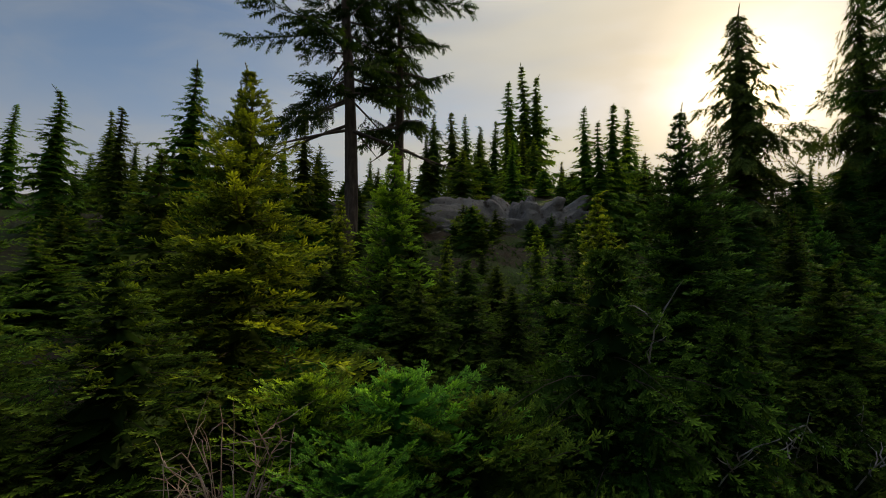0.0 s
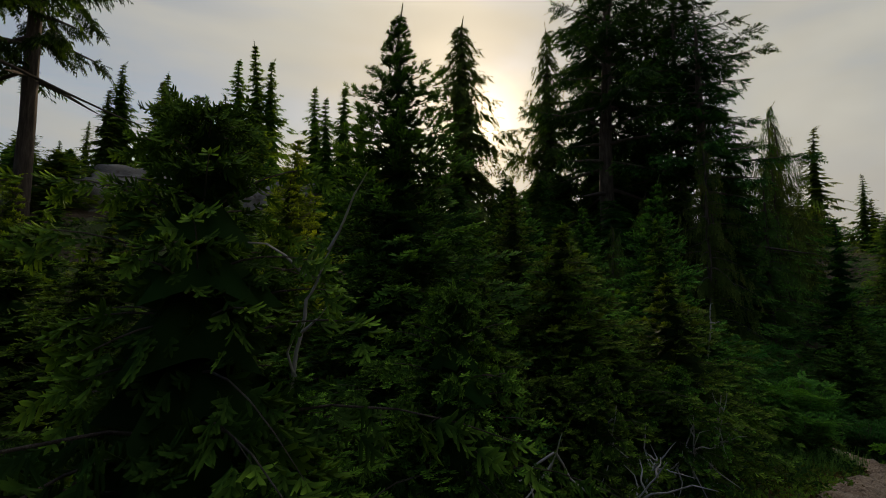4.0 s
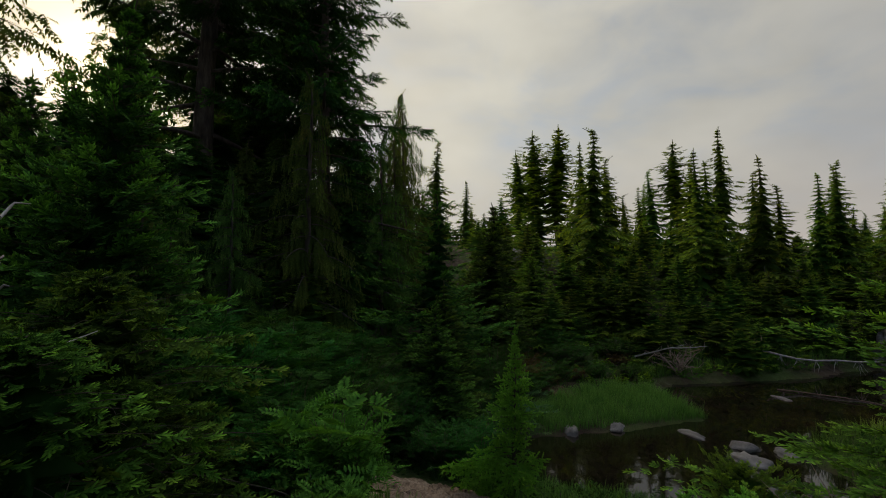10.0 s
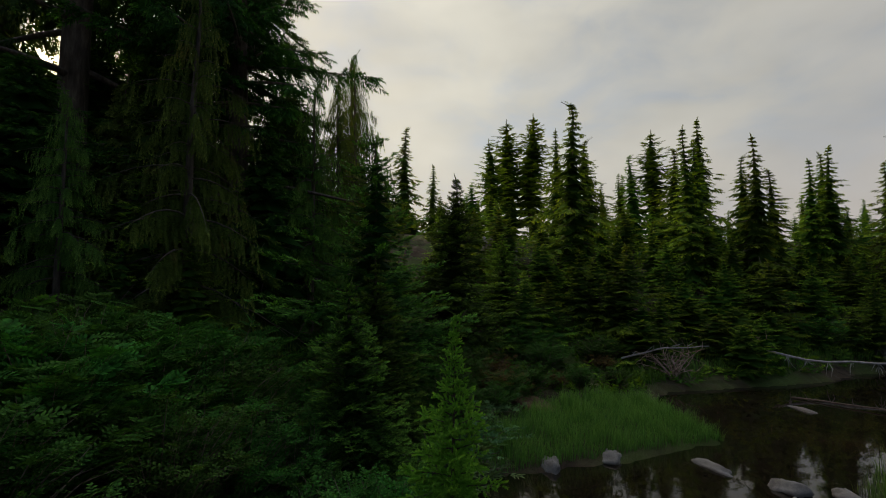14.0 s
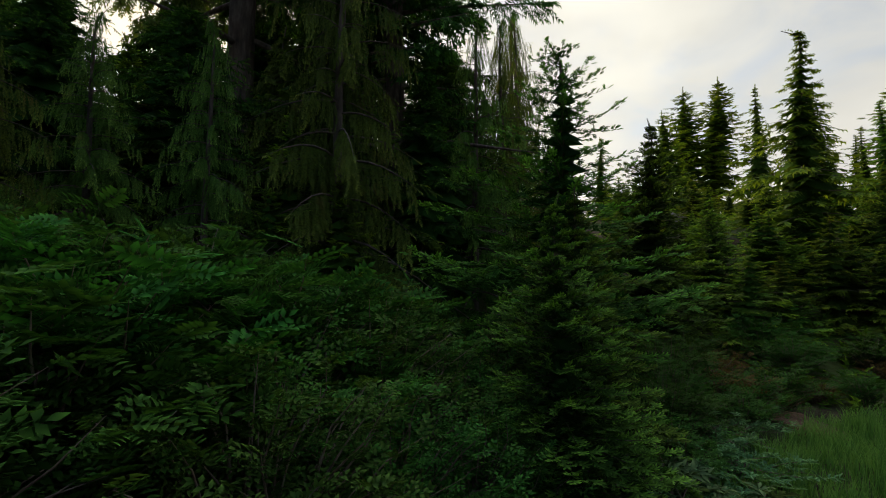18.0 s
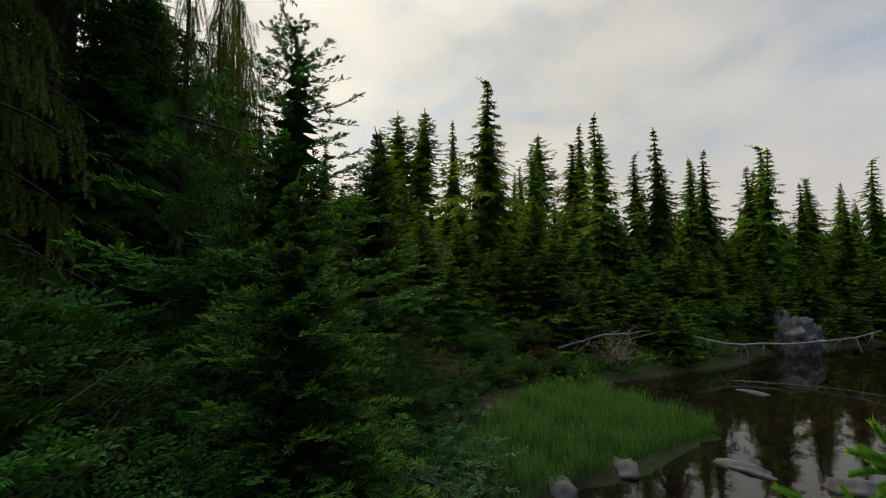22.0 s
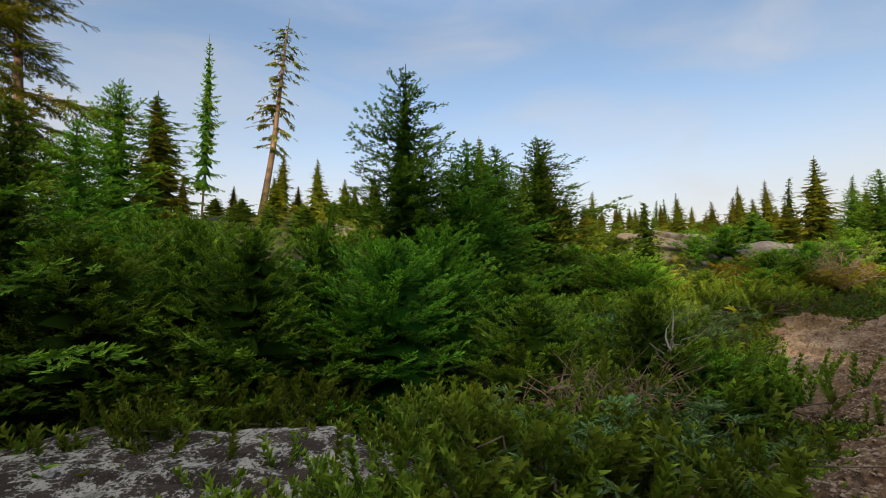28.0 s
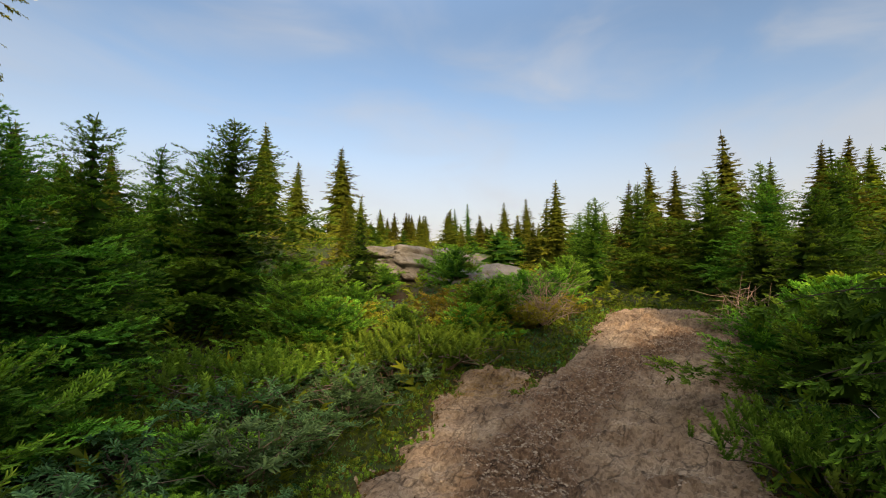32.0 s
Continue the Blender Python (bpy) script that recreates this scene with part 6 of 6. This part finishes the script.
twig_tangle(6.9, 2.3, 0.55, 0.5, 50, 1, "tangle of dead reddish-brown twigs beside the trail")
twig_tangle(7.3, 2.1, 0.5, 0.5, 40, 2, "tangle of dead reddish-brown twigs beside the trail")
twig_tangle(26.9, 1.9, 1.0, 1.3, 22, 6, "bleached dead branches on the bank", 3.2)
twig_tangle(29.5, -0.6, 0.9, 1.2, 16, 7, "bleached dead branches on the bank", 3.0)
twig_tangle(-2.0, -0.5, 0.9, 0.8, 40, 8, "dead grey-brown bush in front of a granite block", 1.6)
twig_tangle(11.0, 3.15, 0.7, 0.5, 30, 3, "dead bare twigs under the low fir")
twig_tangle(12.55, 2.05, 0.80, 0.62, 46, 4, "dead bare pale twigs in front of the large fir", 1.7)
twig_tangle(-1.3, 2.95, 1.3, 0.45, 34, 5, "dead conifer twigs with bleached bark among saplings")
for k in range(12):
    x, y = 2.2 + 0.42 * k, 4.95 + 0.07 * k + dice.uniform(-0.2, 0.3)
    z = ground_at(x, y)
    dx, dy = dice.uniform(-0.35, 0.35), dice.uniform(-0.5, -0.1)
    dead_limb("dead_branch", [(x, y, z - 0.05), (x + dx * 0.5, y + dy * 0.5, z + 0.35), (x + dx, y + dy, z + dice.uniform(0.6, 1.0))], 0.010, 0.003, 6, k % 2 == 0, "bleached dead branch among hemlocks", 30 + k)

# ---------------------------------------------------------------- grass, ground cover, gravel


def blades(name, outline, count, lo, hi, mat, seed, label, lean=0.25, width=0.006):
    rng = np.random.RandomState(seed)
    o = np.array(outline)
    p = rng.uniform(o.min(0), o.max(0), (count * 4, 2))
    p = p[in_outline(p, outline)]
    p = p[pond_depth(p) < 0.25][:count]
    h = rng.uniform(lo, hi, len(p)) * np.clip(0.85 + 0.75 * waves(p, 1.3, seed) + 0.35 * waves(p, 0.4, seed + 50), 0.25, 1.9)
    a = rng.uniform(0, 6.28, len(p))
    lean_to = np.stack([np.cos(a), np.sin(a), np.zeros(len(p))], -1) * (h * rng.uniform(0.1, 2 * lean, len(p)))[:, None]
    sidew = np.stack([-np.sin(a + 0.8), np.cos(a + 0.8), np.zeros(len(p))], -1) * width
    z = np.maximum(heights(p), WATER - 0.1)
    b = np.column_stack([p, z - 0.02])
    mid = b + lean_to * 0.35 + np.array((0, 0, 1.0)) * (h * 0.6)[:, None]
    top = b + lean_to + np.array((0, 0, 1.0)) * h[:, None]
    V = np.stack([b - sidew, b + sidew, mid + sidew * 0.7, mid - sidew * 0.7, top], 1).reshape(-1, 3)
    k = np.arange(len(p))[:, None] * 5
    F = np.concatenate([k + [0, 1, 2], k + [0, 2, 3], k + [3, 2, 4]], 1).reshape(-1, 3)
    tp = np.tile([0, 0, 0.5, 0.5, 1.0], len(p))
    tagged(new(name, raw_mesh(name, V, F, mat, tp)), label, "grass", kind="stuff")


blades("sedge_tongue", [(16.8, 8.9), (19.0, 5.3), (19.8, 4.2), (21.5, 1.9), (23.0, 2.4), (24.4, 2.9), (24.0, 4.4), (22.6, 5.6), (20.6, 6.2), (18.4, 7.8)], 13000, 0.20, 0.44, SEDGE, 1, "bright green sedge on a tongue of shore")
blades("sedge_bay", [(17.4, 0.3), (19.4, 0.7), (21.2, -0.7), (23.6, -6.0), (26.2, -10.8), (28.4, -15.4), (26.4, -15.0), (23.0, -9.6), (20.2, -5.2), (18.2, -1.8), (16.6, -0.8)], 15000, 0.22, 0.45, SEDGE, 2, "green sedge meadow between pond and path")
blades("far_sedge", [(25.6, 3.2), (27.5, 1.2), (29.6, -2.6), (31.2, -4.2), (33.8, -8.6), (35.0, -8.2), (31.8, -2.6), (29.4, 0.6), (27.0, 4.2)], 6000, 0.25, 0.5, SEDGE, 3, "sedge fringe along the far shore", width=0.012)
blades("near_grass", [(9.5, 3.6), (11.5, 3.9), (13.3, 4.6), (15.4, 3.4), (15.8, 5.2), (16.4, 7.4), (14.8, 7.2), (13.6, 5.6), (11.4, 4.4)], 5000, 0.10, 0.28, SEDGE, 4, "short grass beside the trail")
blades("path_grass", [(9.2, 5.6), (12.0, 6.0), (12.6, 7.2), (14.0, 7.6), (16.6, 8.6), (15.0, 9.6), (11.8, 8.0), (9.0, 6.6)], 4500, 0.10, 0.30, SEDGE, 6, "short grass under the bushes")


def ground_cover(name, box, count, template, size, mat, seed, label, clear=0.05, near=99.0):
    rng = np.random.RandomState(seed)
    p = rng.uniform(box[:2], box[2:], (count * (3 if near > 9 else 9), 2))
    p = p[trail_mask(p) > -near]
    p = p[(pond_depth(p) < -0.25) & (trail_mask(p) < -clear) & (line_distance(p, FAR_TRAIL) > 0.28)]
    p = p[waves(p, 1.4, seed) + rng.normal(0, 0.35, len(p)) > (-0.15 if clear else -9.0)][:count]
    a = rng.uniform(0, 6.28, len(p))
    D = np.stack([np.cos(a), np.sin(a), rng.uniform(0.3, 1.6, len(p))], -1)
    V, F, tp = scatter_template(*template, np.column_stack([p, heights(p) + 0.01]), D, rng.normal(0, 0.5, (len(p), 3)) + (0, 0, 1.0), size * rng.uniform(0.6, 1.4, len(p)), rng.uniform(0.2, 1, len(p)))
    tagged(new(name, raw_mesh(name, V, F, mat, tp)), label, "ground cover", kind="stuff")


ground_cover("bilberry_cover", (-6, 3.4, 19, 12), 9000, SPRIG, 0.16, BERRY, 1, "low bilberry leaves on the bank")
ground_cover("fir_litter_growth", (-10, 4, 18, 20), 6000, FINE_TWIG, 0.18, HEMLOCK, 2, "low needle growth under the trees")
ground_cover("heath_cover", (-6, -6, 16, 4.2), 16000, SHORT_FINGERS, 0.065, HEATHER, 3, "low heath of green and brown sprigs")
ground_cover("leafy_cover", (-4, -5, 14, 3.8), 12000, WHORL, 0.085, WILLOW, 4, "low grey-green leaves among heath")
ground_cover("trail_edge", (-6, -1.6, 13.4, 7.2), 16000, SPRIG, 0.07, BERRY, 9, "small green leaves along the trail's edge", 0.0)
ground_cover("edge_growth", (-5, -1.4, 12.5, 7.0), 6000, FINE_TWIG, 0.08, HEATHER, 12, "low heath sprigs at the trail's edge", 0.0, 0.8)
ground_cover("edge_moss", (-5, -1.4, 12.5, 7.0), 9000, SHORT_FINGERS, 0.045, HEATHER, 15, "moss and heath sprigs creeping onto the rock", -0.16, 0.30)
ground_cover("edge_litter", (-5, -1.4, 12.5, 7.0), 7000, SHORT_FINGERS, 0.035, RUST, 16, "brown litter and sprigs along the rock's edge", -0.22, 0.25)
ground_cover("shore_cover", (13, -18, 30, 0), 9000, SPRIG, 0.16, BERRY, 5, "low green leaves along the path")
ground_cover("golden_cover", (14, -18, 27, -2), 4000, SPRIG, 0.16, AUTUMN, 6, "yellowing low leaves along the path")
ground_cover("bank_cover", (24, -24, 44, 12), 6000, MID_TWIG, 0.4, FAR, 7, "low conifer growth on the far bank")
ground_cover("ridge_cover", (-34, -38, 6, 8), 6000, MID_TWIG, 0.4, GOLDEN, 8, "low growth on the ridge, coloured as sunlit", 0.3)


def build_gravel():
    rng = np.random.RandomState(9)
    stones = [rock_mesh("stone", 70 + k, GRAVEL, (1, rng.uniform(0.6, 0.9), rng.uniform(0.3, 0.45)), 0.15, 1) for k in range(4)]
    p = rng.uniform((-1.5, 0.2), (8.5, 4.6), (4000, 2))
    m = trail_mask(p)
    near = p[(m > 0.02) & (m < 0.45)][:290]
    for k, (x, y) in enumerate(near):
        ob = new("stone", stones[k % 4])
        ob.parent = trail
        s = rng.uniform(0.02, 0.055)
        ob.matrix_basis = pose(x, y, ground_at(x, y) + 0.045, 0, 0, rng.uniform(0, 360)) @ Matrix.Scale(s, 4)
    p = rng.uniform((-6, -0.8), (13.5, 7), (500000, 2))
    m = trail_mask(p)
    p = p[(m > 0.0) & (grit_share(p) + rng.normal(0, 0.32, len(p)) > 0.62)][:60000]
    oct_v = np.array([(1, 0, 0), (0, 1, 0), (-1, 0, 0), (0, -1, 0), (0, 0, 0.7), (0, 0, -0.4)], float)
    oct_f = np.array([(0, 1, 4), (1, 2, 4), (2, 3, 4), (3, 0, 4)])
    a = rng.uniform(0, 6.28, len(p))
    relief = trail_relief(p)
    mm = trail_mask(p)
    z = heights(p) + 0.03 + relief * np.clip(mm * 2, 0, 1) - 0.10 * np.clip((0.22 - mm) / 0.3, 0, 1)
    V, F, _ = scatter_template(oct_v, oct_f, np.zeros(6), np.column_stack([p, z]), np.stack([np.cos(a), np.sin(a), rng.normal(0, 0.2, len(p))], -1), rng.normal(0, 0.3, (len(p), 3)) + (0, 0, 1), 0.003 + 0.013 * rng.uniform(0, 1, len(p)) ** 3.5)
    tagged(new("gravel", raw_mesh("gravel", V, F, GRAVEL)), "loose pale gravel along the trail", "gravel", kind="stuff")


build_gravel()


def needle_litter():
    """A fan of dry golden needles and bark crumbs on the trail's south edge."""
    rng = np.random.RandomState(21)
    p = np.stack([rng.normal(0.95, 0.42, 9000), rng.normal(0.48, 0.20, 9000)], -1)
    p = p[waves(p, 0.8, 71) + rng.normal(0, 0.3, len(p)) > -0.2]
    a = rng.uniform(0, 6.28, len(p))
    m = trail_mask(p)
    z = heights(p) + 0.035 + trail_relief(p) * np.clip(m * 2, 0, 1)
    crumb = np.array([(-1, -0.3, 0), (1, -0.2, 0.1), (1, 0.2, 0.1), (-1, 0.3, 0)], float)
    V, F, _ = scatter_template(crumb, np.array([(0, 1, 2), (0, 2, 3)]), np.zeros(4), np.column_stack([p, z]), np.stack([np.cos(a), np.sin(a), rng.normal(0, 0.15, len(p))], -1), rng.normal(0, 0.25, (len(p), 3)) + (0, 0, 1), rng.uniform(0.006, 0.016, len(p)))
    straw = solid_mat("dry_needles", 9, ((0.3, (0.16, 0.085, 0.032)), (0.7, (0.46, 0.28, 0.11))), 0.9, 0.2, 0.003)
    tagged(new("needle_litter", raw_mesh("needle_litter", V, F, straw)), "dry golden needle litter on the trail's edge", "litter", kind="stuff")


needle_litter()


def build_moon():
    """The pale half moon of the early evening, far out in the sky."""
    way = Vector((-0.0535, -0.8970, 0.4390)).normalized()
    bm = bmesh.new()
    limb = [bm.verts.new((9 * math.cos(a), 9 * math.sin(a), 0)) for a in np.linspace(-math.pi / 2, math.pi / 2, 13)]
    inner = [bm.verts.new((1.5 * math.cos(a), 9 * math.sin(a), 0)) for a in np.linspace(math.pi / 2, -math.pi / 2, 13)[1:-1]]
    bm.faces.new(limb + inner)
    me = bpy.data.meshes.new("moon")
    bm.to_mesh(me)
    bm.free()
    mat, n, link = material("moonlit_rock")
    out, glow, co = n("ShaderNodeOutputMaterial"), n("ShaderNodeEmission"), n("ShaderNodeTexCoord")
    link(ramp(n, link, noise_of(n, link, co.outputs["Object"], 0.25), ((0.3, (0.74, 0.79, 0.86)), (0.7, (0.92, 0.94, 0.97)))), glow.inputs["Color"])
    link(glow.outputs[0], out.inputs["Surface"])
    me.materials.append(mat)
    moon = tagged(new("backdrop_moon", me), "pale half moon in the evening sky", "moon", kind="structure")
    moon.matrix_world = look(way * 1400, (0, 0, 0), 200)


build_moon()

# the prototypes themselves are not part of the place
for proto in PROTOS:
    for child in list(proto.children_recursive):
        bpy.data.objects.remove(child)
    bpy.data.objects.remove(proto)
